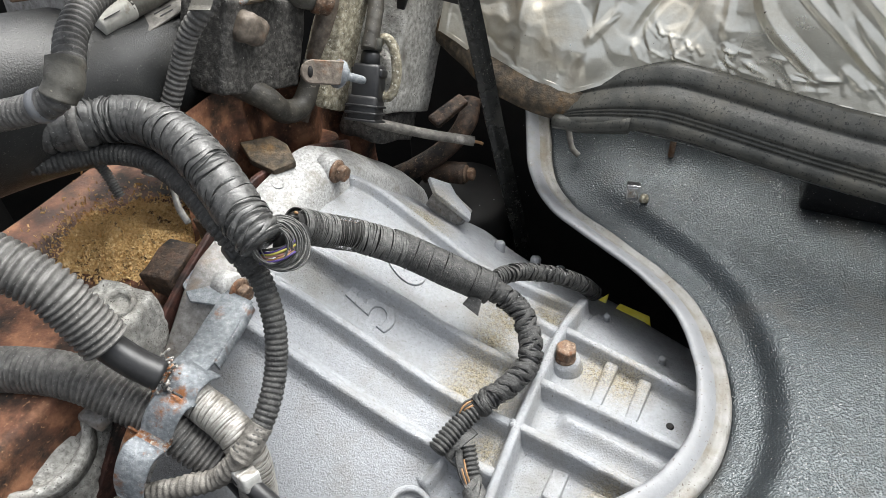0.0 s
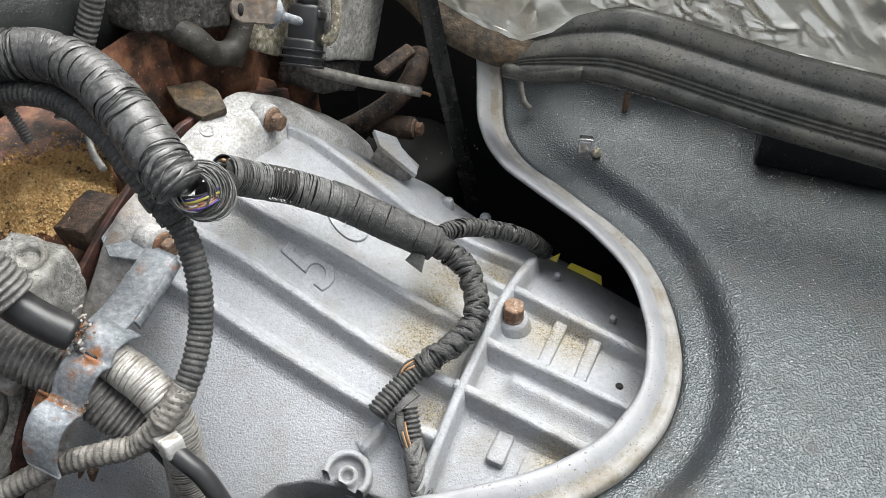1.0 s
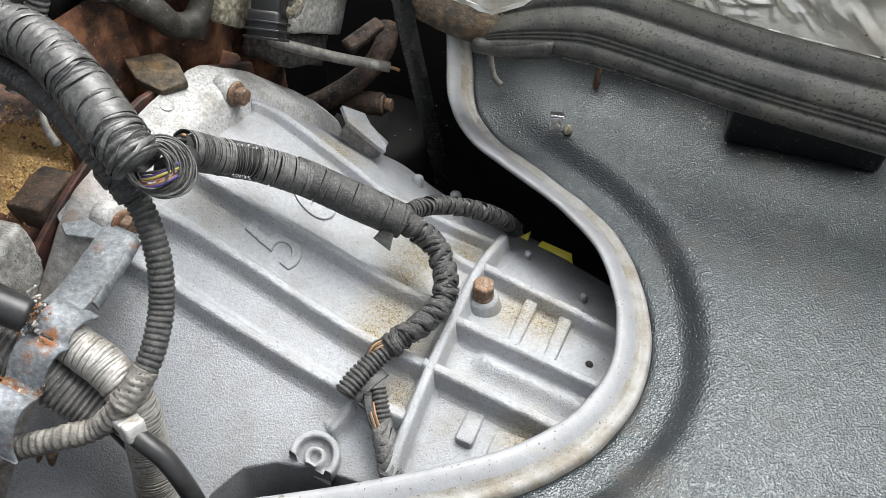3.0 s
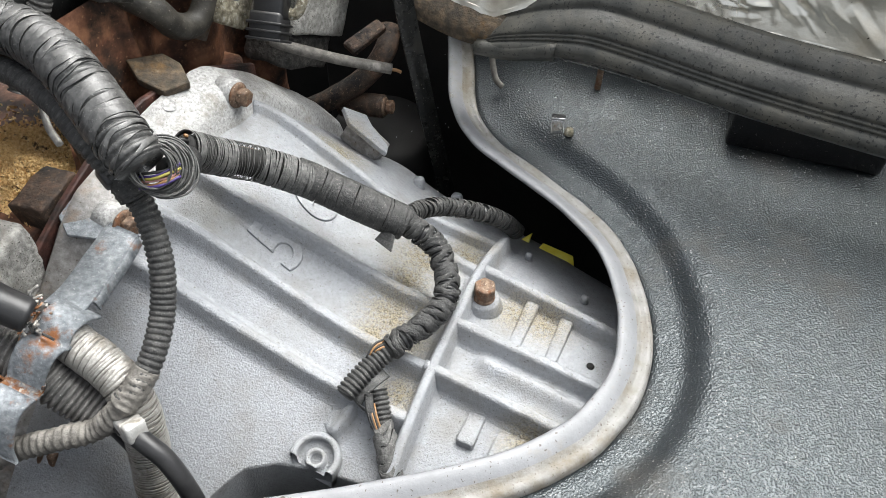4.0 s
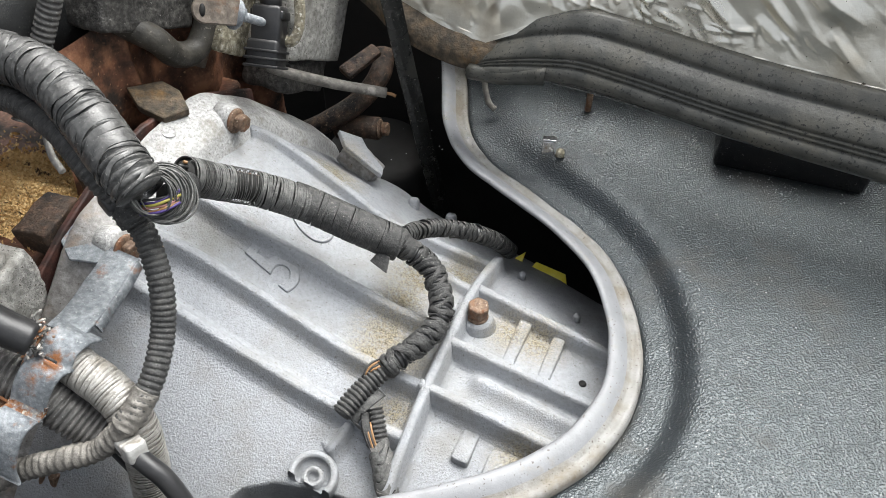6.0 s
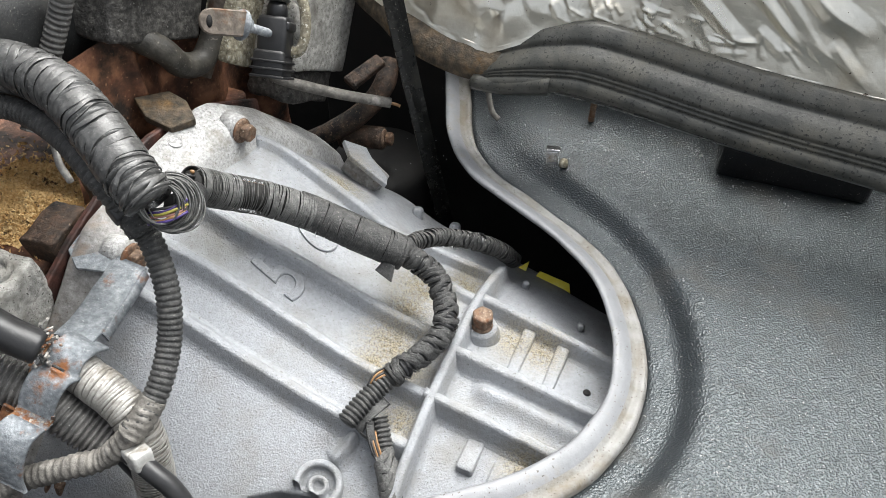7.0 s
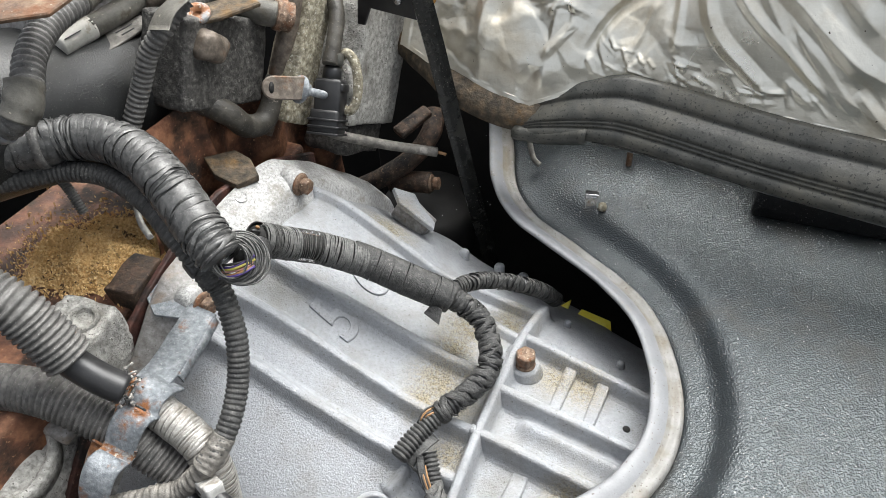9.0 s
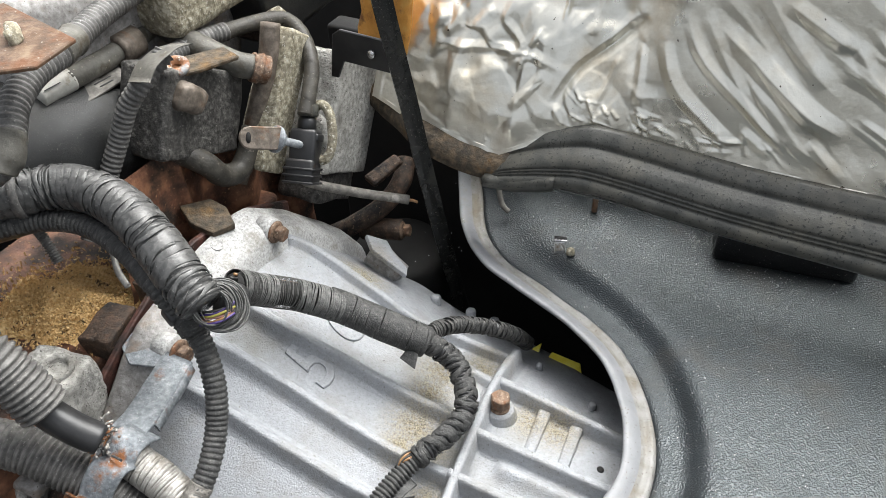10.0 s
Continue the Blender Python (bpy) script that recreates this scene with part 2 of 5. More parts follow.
M_DARKRED = surface("dark_red_primer", [(0.022, 0.012, 0.010), (0.060, 0.024, 0.018), (0.115, 0.048, 0.034)], 80, (0.45, 0.7), stain=(0.016, 0.012, 0.010), stain_at=(0.48, 0.62), stain_scale=34, speck=(0.2, 0.12, 0.08), speck_at=(0.68, 0.72), speck_scale=420, bump=0.8, bump_scale=320)
M_HOSE = surface("greyed_rubber_hose", [(0.05, 0.047, 0.04), (0.092, 0.087, 0.074), (0.145, 0.137, 0.118)], 70, (0.5, 0.7), stain=(0.06, 0.05, 0.035), stain_scale=50, speck=(0.3, 0.28, 0.22), speck_at=(0.68, 0.74), speck_scale=250, bump=0.5)
M_OLDHOSE = surface("grimy_black_hose", [(0.020, 0.018, 0.0145), (0.038, 0.0345, 0.028), (0.072, 0.066, 0.054)], 90, (0.45, 0.65), stain=(0.06, 0.05, 0.035), stain_at=(0.54, 0.75), stain_scale=50, speck=(0.16, 0.145, 0.12), speck_at=(0.67, 0.72), speck_scale=420, bump=0.6)
M_CHIPS = surface("wood_chips", [(0.46, 0.27, 0.10), (0.78, 0.53, 0.235), (0.92, 0.74, 0.43)], 420, (0.8, 0.95), stain=(0.10, 0.055, 0.025), stain_at=(0.585, 0.625), stain_scale=150, bump=1.0, bump_scale=500, cell_dist=0.002)
M_ORANGE = surface("orange_insulation", [(0.4, 0.17, 0.03), (0.55, 0.26, 0.05), (0.6, 0.35, 0.1)], 50, (0.8, 0.95), stain=(0.2, 0.09, 0.03), stain_scale=60, bump=0.8, bump_scale=250)
M_DIRTY = surface("dirt_covered_steel", [(0.022, 0.018, 0.012), (0.064, 0.048, 0.031), (0.15, 0.108, 0.064)], 130, (0.6, 0.85), stain=(0.15, 0.085, 0.028), stain_at=(0.54, 0.68), stain_scale=38, bump=1.0, bump_scale=220, cell_dist=0.002)
M_BROWN = surface("browned_steel", [(0.07, 0.056, 0.044), (0.135, 0.112, 0.09), (0.24, 0.20, 0.165)], 150, (0.5, 0.7), 0.2, stain=(0.14, 0.075, 0.04), stain_at=(0.55, 0.7), stain_scale=70, bump=0.6, bump_scale=350)
# Very bright yellow: the sunlight on the thing below is put into the colour.
M_YELLOW = surface("sunlit_yellow", [(0.85, 0.70, 0.06), (0.92, 0.80, 0.12), (0.95, 0.9, 0.35)], 60, (0.4, 0.6), bump=0.1)
# Near-black colour that stands for deep shade in gaps, holes and torn tape.
M_DARK = surface("near_black_deep_shade", [(0.004, 0.004, 0.004), (0.007, 0.0065, 0.006), (0.012, 0.011, 0.01)], 20, (0.7, 0.9), bump=0.3)
M_FERRULE = surface("dull_aluminium", [(0.30, 0.295, 0.28), (0.42, 0.415, 0.40), (0.52, 0.515, 0.50)], 160, (0.4, 0.55), 0.3, stain=(0.20, 0.18, 0.15), stain_scale=90, bump=0.4, bump_scale=500)
M_STEEL = surface("bright_steel", [(0.45, 0.45, 0.45), (0.55, 0.55, 0.55), (0.65, 0.65, 0.65)], 100, (0.1, 0.22), 0.9, stain=(0.3, 0.25, 0.18), stain_scale=100, bump=0.2)
# Plain grey of the unseen slab and panel added to hold light back.
M_SCREEN = surface("grey_light_screen", [(0.1, 0.1, 0.1), (0.13, 0.13, 0.13), (0.16, 0.16, 0.16)], 20, (0.6, 0.8), bump=0.2)
M_PALE = surface("pale_grey_paint", [(0.3, 0.31, 0.32), (0.38, 0.39, 0.4), (0.46, 0.47, 0.48)], 30, (0.5, 0.7), stain=(0.2, 0.18, 0.15), stain_scale=25, bump=0.3)
M_WIRE = [surface("wire_" + n, [c, c, c], 50, (0.35, 0.5), bump=0) for n, c in
          (("yellow", (0.3, 0.27, 0.06)), ("purple", (0.05, 0.03, 0.14)), ("pink", (0.42, 0.22, 0.2)), ("tan", (0.24, 0.13, 0.055)), ("white", (0.6, 0.58, 0.55)), ("black", (0.02, 0.02, 0.02)))]


# ---- builders ----
def mesh_from(verts, faces, smooth=True):
    me = bpy.data.meshes.new("mesh")
    me.from_pydata([tuple(v) for v in verts], [], [tuple(f) for f in faces])
    if smooth:
        me.polygons.foreach_set("use_smooth", [True] * len(me.polygons))
    me.update()
    return me


def put(name, me, material, parent=None, label=""):
    if isinstance(me, bmesh.types.BMesh):
        bm, me = me, bpy.data.meshes.new("mesh")
        bm.to_mesh(me)
        bm.free()
    me.materials.clear()
    me.materials.append(material)
    ob = new(name, me)
    ob.parent = parent
    return tagged(ob, label)


def thing(name, label, category, place=(0, 0, 0), group="", kind=""):
    """An empty at the base of a thing; parts keep world places."""
    return tagged(new(name), label, category, group, kind)


def spline(pts, step):
    """A smooth curve through a few points, sampled evenly."""
    p = [np.array(q, float) for q in pts]
    p = [2 * p[0] - p[1], *p, 2 * p[-1] - p[-2]]
    out = []
    for i in range(1, len(p) - 2):
        a, b, c, d = p[i - 1:i + 3]
        n = max(4, int(np.linalg.norm(c - b) / step * 1.5))
        for k in range(n):
            t = k / n
            out.append(0.5 * (2 * b + (c - a) * t + (2 * a - 5 * b + 4 * c - d) * t * t + (3 * b - a - 3 * c + d) * t ** 3))
    out.append(p[-2])
    out = np.array(out)
    s = np.concatenate([[0], np.cumsum(np.linalg.norm(np.diff(out, axis=0), axis=1))])
    k = np.linspace(0, s[-1], max(3, int(s[-1] / step) + 1))
    return np.stack([np.interp(k, s, out[:, i]) for i in range(out.shape[1])], 1), k


def frames(pts):
    tan = np.gradient(pts, axis=0)
    tan /= np.linalg.norm(tan, axis=1)[:, None] + 1e-12
    n = np.cross(tan[0], [0.3, 0.2, 0.9])
    n /= np.linalg.norm(n)
    out = []
    for t in tan:
        n = n - t * (n @ t)
        n = n / np.linalg.norm(n)
        out.append((t, n, np.cross(t, n)))
    return out


def tube(pts, radius, step=0.003, seg=14, shape=None, caps=True):
    """A round bar along a smooth curve. shape(s, angles, length) gives factors of the radius."""
    c, s = spline(pts, step)
    ang = np.linspace(0, 2 * math.pi, seg, endpoint=False)
    verts = []
    for p, k, (t, n, b) in zip(c, s, frames(c)):
        r = radius * (shape(k, ang, s[-1]) if shape else np.ones(seg))
        verts.append(p + np.outer(np.cos(ang) * r, n) + np.outer(np.sin(ang) * r, b))
    v = np.concatenate(verts)
    m = len(c)
    faces = [(i * seg + j, i * seg + (j + 1) % seg, (i + 1) * seg + (j + 1) % seg, (i + 1) * seg + j) for i in range(m - 1) for j in range(seg)]
    if caps:
        v = np.concatenate([v, [c[0], c[-1]]])
        a, b = m * seg, m * seg + 1
        faces += [(a, (j + 1) % seg, j) for j in range(seg)] + [(b, (m - 1) * seg + j, (m - 1) * seg + (j + 1) % seg) for j in range(seg)]
    return mesh_from(v, faces)


def corrugated(pitch=0.0034, depth=0.12):
    return lambda s, a, n: np.full(len(a), 1 - depth * math.exp(-((((s / pitch) % 1.0) - 0.5) / 0.2) ** 2))


def wrapped(pitch=0.006, depth=0.06, seed=0.0, swell=0.05):
    """Tape wound round in a helix: saw-tooth overlaps, lumps along the way."""
    def f(s, a, n):
        w = (s / pitch + a / (2 * math.pi)) % 1.0
        lump = np.array([noise.noise((s * 60 + seed, math.cos(x) * 0.8, math.sin(x) * 0.8)) for x in a])
        return 1 + depth * (w - 0.5) + swell * lump
    return f


def taped(seed=0.0, pitch=0.0046, depth=0.10):
    """A conduit wound with slack tape: slanted furrows that come and go."""
    def f(s, a, n):
        out = np.empty(len(a))
        for i, x in enumerate(a):
            c, d = math.cos(x), math.sin(x)
            w = s / pitch + 0.55 * math.sin(x + seed) + 0.9 * noise.noise((s * 45 + seed, c * 0.7, d * 0.7))
            furrow = math.exp(-(((w % 1.0) - 0.5) / 0.15) ** 2)
            patch = min(1.0, max(0.08, 0.6 + 1.9 * noise.noise((s * 28, c + seed, d))))
            out[i] = 1 + depth * patch * ((w % 1.0) ** 2 - 0.5 - 0.5 * furrow) + 0.03 * noise.noise((s * 70, c * 1.3, d * 1.3 + seed))
        return out
    return f


def sheet(path, width, thick, side):
    """A strip of sheet along a curve; side is the direction across it."""
    c, s = spline(path, 0.004)
    side = np.array(Vector(side).normalized())
    verts, n = [], len(c)
    t = np.gradient(c, axis=0)
    for p, q in zip(c, t):
        up = np.cross(q, side)
        up /= np.linalg.norm(up)
        w = width / 2
        for o, d in ((-w, 0), (-w + 0.001, thick / 2), (w - 0.001, thick / 2), (w, 0), (w - 0.001, -thick / 2), (-w + 0.001, -thick / 2)):
            e = 0.0007 * noise.noise((p[0] * 80, p[1] * 80, o * 90))
            verts.append(p + side * o + up * (d + e))
    faces = [(i * 6 + j, i * 6 + (j + 1) % 6, (i + 1) * 6 + (j + 1) % 6, (i + 1) * 6 + j) for i in range(n - 1) for j in range(6)] + [tuple(range(6)), tuple(range(n * 6 - 6, n * 6))[::-1]]
    return mesh_from(verts, faces)


def winding(path, radius, pitch, width, thick, seed=0, slack=0.3, gaps=(), torn=0.3, lift=1.0, seg=26):
    """One strip wound round a curve in overlapping turns; in the gaps it is torn to thin threads."""
    c, s = spline(path, 0.001)
    fr = frames(c)
    verts = []
    count = int(s[-1] / pitch * seg)
    for i in range(count + 1):
        x, run = 2 * math.pi * i / seg, i / seg * pitch
        e = noise.noise((run / pitch * 0.35 + seed * 7.3, 0.4, 0))
        pos = run + pitch * slack * (math.sin(x + 5 * e + seed) + 0.9 * noise.noise((run * 90, math.cos(x), math.sin(x) + seed)))
        w = width * (1 + 0.3 * noise.noise((run * 130, 3.1, seed)))
        rr = radius * (1 + 0.035 * noise.noise((run * 55, math.cos(x) * 0.9, math.sin(x) * 0.9 + seed)))
        flare = thick * lift * (1.2 + 1.6 * noise.noise((run * 170, math.cos(x) * 1.2 + seed, math.sin(x) * 1.2)))
        for lo, hi in gaps:
            if lo < run / s[-1] < hi:
                w, rr, flare = pitch * (torn if int(i / seg) % 2 else 0.06), rr * 1.02, thick * 0.5
        for d, h in ((-w / 2, thick + max(0, flare)), (w * 0.05, thick * 1.6 + max(0, flare) * 0.7), (w / 2, thick * 0.3), (w / 2, -thick), (-w / 2, max(0, flare) - thick * 0.6)):
            k = min(max(pos + d, 0), s[-1] - 1e-6) / s[-1] * (len(c) - 1)
            n = int(k)
            t, p, q = fr[n]
            verts.append(c[n] + (c[n + 1] - c[n]) * (k - n) + (math.cos(x) * p + math.sin(x) * q) * (rr + h))
    m = 5
    skin = [verts[i * m + j] for i in range(count + 1) for j in (0, 1, 2)]
    base = len(verts)
    faces = [(base + i * 3 + j, base + i * 3 + j + 1, base + i * 3 + j + 4, base + i * 3 + j + 3) for i in range(count) for j in (0, 1)]
    faces += [(i * m + j, i * m + (j + 1) % m, i * m + m + (j + 1) % m, i * m + m + j) for i in range(count) for j in (2, 3, 4)]
    return mesh_from(verts + skin, faces)


def lumpy(seed=0.0, amount=0.06, freq=60):
    return lambda s, a, n: 1 + amount * np.array([noise.noise((s * freq + seed, math.cos(x), math.sin(x))) for x in a])


def slab(outline, depth, m, bevel=0.0015, segments=2):
    """A flat outline pushed through a thickness, with rounded edges, set at pose m."""
    bm = bmesh.new()
    low = [bm.verts.new((x, y, 0)) for x, y in outline]
    f = bm.faces.new(low)
    r = bmesh.ops.extrude_face_region(bm, geom=[f])
    bmesh.ops.translate(bm, verts=[v for v in r["geom"] if isinstance(v, bmesh.types.BMVert)], vec=(0, 0, depth))
    bmesh.ops.recalc_face_normals(bm, faces=bm.faces)
    if bevel:
        bmesh.ops.bevel(bm, geom=list(bm.edges), offset=bevel, segments=segments, affect="EDGES", profile=0.5)
    bmesh.ops.transform(bm, matrix=m, verts=bm.verts)
    return bm


def block(size, m, bevel=0.002, rough=0.0, cuts=0, seed=0):
    """A box with rounded edges; rough moves its skin about as on a worn casting."""
    bm = bmesh.new()
    bmesh.ops.create_cube(bm, size=1)
    bmesh.ops.scale(bm, vec=size, verts=bm.verts)
    bmesh.ops.bevel(bm, geom=list(bm.edges), offset=bevel, segments=2, affect="EDGES", profile=0.5)
    if cuts:
        bmesh.ops.subdivide_edges(bm, edges=[e for e in bm.edges if e.calc_length() > min(size) * 0.3], cuts=cuts, use_grid_fill=True)
    bmesh.ops.transform(bm, matrix=m, verts=bm.verts)
    if rough:
        for v in bm.verts:
            v.co += rough * noise.noise_vector(v.co * 70 + Vector((seed, 0, 0))) + 0.5 * rough * noise.noise_vector(v.co * 220)
    for f in bm.faces:
        f.smooth = True
    return bm


def lathe(profile, m, seg=24):
    """Turned round z: profile of (radius, height)."""
    bm = bmesh.new()
    rings = []
    for r, h in profile:
        rings.append([bm.verts.new((r * math.cos(2 * math.pi * j / seg), r * math.sin(2 * math.pi * j / seg), h)) for j in range(seg)])
    for a, b in zip(rings, rings[1:]):
        for j in range(seg):
            bm.faces.new((a[j], a[(j + 1) % seg], b[(j + 1) % seg], b[j]))
    if profile[0][0] > 1e-5:
        bm.faces.new(rings[0][::-1])
    if profile[-1][0] > 1e-5:
        bm.faces.new(rings[-1])
    bmesh.ops.transform(bm, matrix=m, verts=bm.verts)
    for f in bm.faces:
        f.smooth = len(f.verts) == 4
    return bm


def axis_pose(place, direction, spin=0.0):
    """z of the pose runs along direction."""
    return Matrix.Translation(place) @ Vector(direction).to_track_quat("Z", "Y").to_matrix().to_4x4() @ Matrix.Rotation(spin, 4, "Z")


def hexagon(radius, height, m):
    bm = slab([(radius * math.cos(math.pi / 3 * k), radius * math.sin(math.pi / 3 * k)) for k in range(6)], height, m, 0.0016, 3)
    return bm


def uvz(u, v, z=0.0, turn=0.0):
    """A pose whose x runs along u and y along v."""
    return Matrix.Translation(at(u, v, z)) @ Matrix.Rotation(radians(-28 + turn), 4, "Z")


ALONG = Vector((CA, SA, 0))
ACROSS = Vector((-SA, CA, 0))

# ---- the gearbox casing ----
_k = np.linspace(-0.12, 0.5, 621)
_c = np.interp(_k, [-0.06, -0.03, 0, 0.03, 0.06, 0.1, 0.15, 0.2, 0.3, 0.45], [0.055, 0.034, 0.010, -0.010, -0.026, -0.036, -0.042, -0.047, -0.058, -0.075])
_c = np.convolve(np.pad(_c, 15, mode="edge"), np.ones(31) / 31, mode="valid")


def ease(x):
    x = np.clip(x, 0, 1)
    return x * x * (3 - 2 * x)


def casing_edges(u):
    near = np.interp(u, [0.035, 0.05, 0.063, 0.082, 0.111, 0.142, 0.16, 0.3], [-0.24, -0.137, -0.114, -0.101, -0.092, -0.087, -0.09, -0.1])
    far = np.interp(u, [-0.06, 0.01, 0.035, 0.06, 0.13, 0.16, 0.2, 0.25, 0.3], [0.200, 0.203, 0.207, 0.211, 0.220, 0.212, 0.188, 0.171, 0.16])
    return near, far


def casing(u, v):
    z = np.interp(u, _k, _c) - 2.2 * (v - 0.03) ** 2
    near, far = casing_edges(u)
    z = z - 0.08 * ease((near - v) / 0.004) - 0.12 * ease((v - far) / 0.004)
    z = z - np.interp(v, [0.098, 0.125, 0.158, 0.2], [0, 0.009, 0.026, 0.042]) * (1 - ease((u + 0.06) / 0.085))
    z = z + 0.008 * np.exp(-((v - 0.019) / 0.0075) ** 2) * ease((u - 0.172) / 0.012)
    return z


def rib(path, top, height, taper=(1.0, 1.0)):
    """A cast rib on the casing along a curve in u and v."""
    c, s = spline([(*p, 0) for p in path], 0.003)
    c = c[:, :2]
    t = np.gradient(c, axis=0)
    t /= np.linalg.norm(t, axis=1)[:, None]
    n = np.stack([-t[:, 1], t[:, 0]], 1)
    h0 = height * np.interp(s / s[-1], [0, 0.12, 0.9, 1], [taper[0], 1, 1, taper[1]])
    w = top / 2
    half = [(w + 0.0085, -0.03), (w + 0.0060, 0.035), (w + 0.0040, 0.12), (w + 0.0028, 0.26), (w + 0.0008, 0.84), (w - 0.0002, 0.95), (w - 0.0013, 1.0)]
    verts, row = [], [(-o, f) for o, f in half] + half[::-1]
    for p, nn, h in zip(c, n, h0):
        zc = casing(p[0], p[1])
        for o, f in row:
            q = p + nn * o
            zb = casing(q[0], q[1])
            wob = 0.0004 * noise.noise((q[0] * 90, q[1] * 90, f))
            verts.append(at(q[0], q[1] + wob, zb * (1 - min(1, max(0, f))) + zc * min(1, max(0, f)) + f * h + wob))
    k = len(row)
    faces = [(i * k + j, (i + 1) * k + j, (i + 1) * k + j + 1, i * k + j + 1) for i in range(len(c) - 1) for j in range(k - 1)]
    faces += [tuple(range(k)), tuple(range((len(c) - 1) * k, len(c) * k))[::-1]]
    return mesh_from(verts, faces)


def hex_bolt(parent, place, direction, r=0.0074, head=0.0075, washer=0.0100, shank=0.0028, label="rusty hexagon bolt"):
    m = axis_pose(place, direction)
    bolt = put("bolt", hexagon(r, head, m @ Matrix.Translation((0, 0, shank))), M_BOLT, parent, label)
    put("washer", lathe([(0.004, 0), (washer, 0), (washer * 1.02, shank * 0.3), (washer * 0.95, shank * 0.7), (washer * 0.72, shank), (0.003, shank)], m), M_BOLT, bolt)
    return bolt


def build_gearbox():
    box = thing("gearbox", "silver-grey painted cast aluminium gearbox casing with ribs", "gearbox")
    us, ts = np.arange(-0.062, 0.36, 0.0022), np.linspace(0, 1, 185)
    near, far = casing_edges(us)
    rows, drops = [], []
    for d, h in ((-0.0026, -0.08), (-0.0018, -0.003), (-0.001, -0.0008)):
        rows.append(near + d), drops.append(h)
    for t in ts:
        rows.append(near + (far - near) * t), drops.append(0)
    for d, h in ((0.001, -0.0008), (0.0018, -0.003), (0.0026, -0.12)):
        rows.append(far + d), drops.append(h)
    gv = np.array(rows).T
    gu = np.repeat(us[:, None], gv.shape[1], 1)
    z = casing(gu, np.clip(gv, near[:, None], far[:, None])) + np.array(drops)
    x, y = 0.014 + gu * CA - gv * SA, 0.430 + gu * SA + gv * CA
    n = gv.shape[1]
    faces = [(i * n + j, (i + 1) * n + j, (i + 1) * n + j + 1, i * n + j + 1) for i in range(len(us) - 1) for j in range(n - 1)]
    shell = mesh_from(np.stack([x, y, z], -1).reshape(-1, 3), faces)
    shell.set_sharp_from_angle(angle=radians(38))
    put("bell_housing", shell, M_CASE, box)
    # long ribs over the bell
    for path, tall in (([(-0.062, 0.104), (-0.04, 0.1155), (0.001, 0.1235), (0.043, 0.1265), (0.085, 0.137), (0.144, 0.142)], 0.0125),
                       ([(0.084, 0.104), (0.11, 0.1025), (0.147, 0.098)], 0.009),
                       ([(-0.062, 0.0125), (-0.0276, 0.020), (0.003, 0.0293), (0.034, 0.0372), (0.063, 0.0408), (0.094, 0.0415), (0.152, 0.0445)], 0.0125),
                       ([(-0.06, -0.030), (-0.03, -0.0205), (0.003, -0.0132), (0.027, -0.0101), (0.06, -0.0078), (0.1, -0.0085), (0.155, -0.0065)], 0.0130),
                       ([(-0.058, -0.063), (-0.02, -0.0558), (0.017, -0.0508), (0.057, -0.0468), (0.106, -0.0456), (0.158, -0.0435)], 0.0120)):
        put("rib", rib(path, 0.0062, tall, (0.8, 1.0)), M_CASE, box)
    put("rib", rib([(0.108, -0.072), (0.112, -0.062), (0.114, -0.05)], 0.004, 0.007), M_CASE, box)
    # tail ribs and the cross rib
    for v0, v1 in ((0.098, 0.086), (0.0345, 0.037), (-0.007, -0.006)):
        put("tail_rib", rib([(0.148, v0), (0.2, v0 * 0.75 + v1 * 0.25), (0.345, v1)], 0.0066, 0.0165), M_CASE, box)
    put("cross_rib", rib([(0.1425, 0.156), (0.1454, 0.0946), (0.1495, 0.0526), (0.1535, -0.0035), (0.1575, -0.0557), (0.161, -0.095)], 0.0062, 0.0170), M_CASE, box)
    # pads between the tail ribs
    for u, v, w in ((0.1935, 0.068, 0.0105), (0.2225, 0.067, 0.0105), (0.194, -0.027, 0.013), (0.222, -0.03, 0.022)):
        put("pad", block((w, 0.056 if v > 0 else 0.026, 0.018), uvz(u, v, float(casing(u, v)) - 0.0056, 2), 0.0020), M_CASE, box)
    # No opening here: a near-black disc paints the shade of a screw hole.
    put("hole", lathe([(0.0, 0.0012), (0.0026, 0.0012), (0.0032, 0.0)], Matrix.Translation(at(0.251, 0.060, float(casing(0.251, 0.060)))), 12), M_DARK, box, "near-black disc standing for the shade in a small screw hole")
    # boss with the upright bolt
    b = at(0.159, 0.070, float(casing(0.159, 0.07)))
    put("boss", lathe([(0.0165, -0.006), (0.0145, 0.001), (0.0125, 0.008), (0.0115, 0.0105), (0.0, 0.0105)], Matrix.Translation(b)), M_CASE, box)
    hex_bolt(box, (b[0], b[1], b[2] + 0.0105), (0.02, 0, 1), 0.0088, 0.011, 0.0085, 0.003)
    # ring boss at the edge
    zr = float(casing(0.106, -0.080))
    ring = lathe([(0.019, -0.015), (0.0175, 0.006), (0.0165, 0.008), (0.0135, 0.008), (0.0125, 0.006), (0.0125, -0.002), (0.0075, -0.002), (0.007, 0.004), (0.0045, 0.0045), (0.004, -0.003), (0, -0.003)],
                           axis_pose(at(0.106, -0.089, zr - 0.003), (0.0, -0.25, 1)), 36)
    bmesh.ops.bisect_plane(ring, geom=list(ring.verts) + list(ring.edges) + list(ring.faces), plane_co=at(0.106, -0.0955, 0), plane_no=-ACROSS, clear_outer=True)
    put("ring_boss", ring, M_CASE, box)
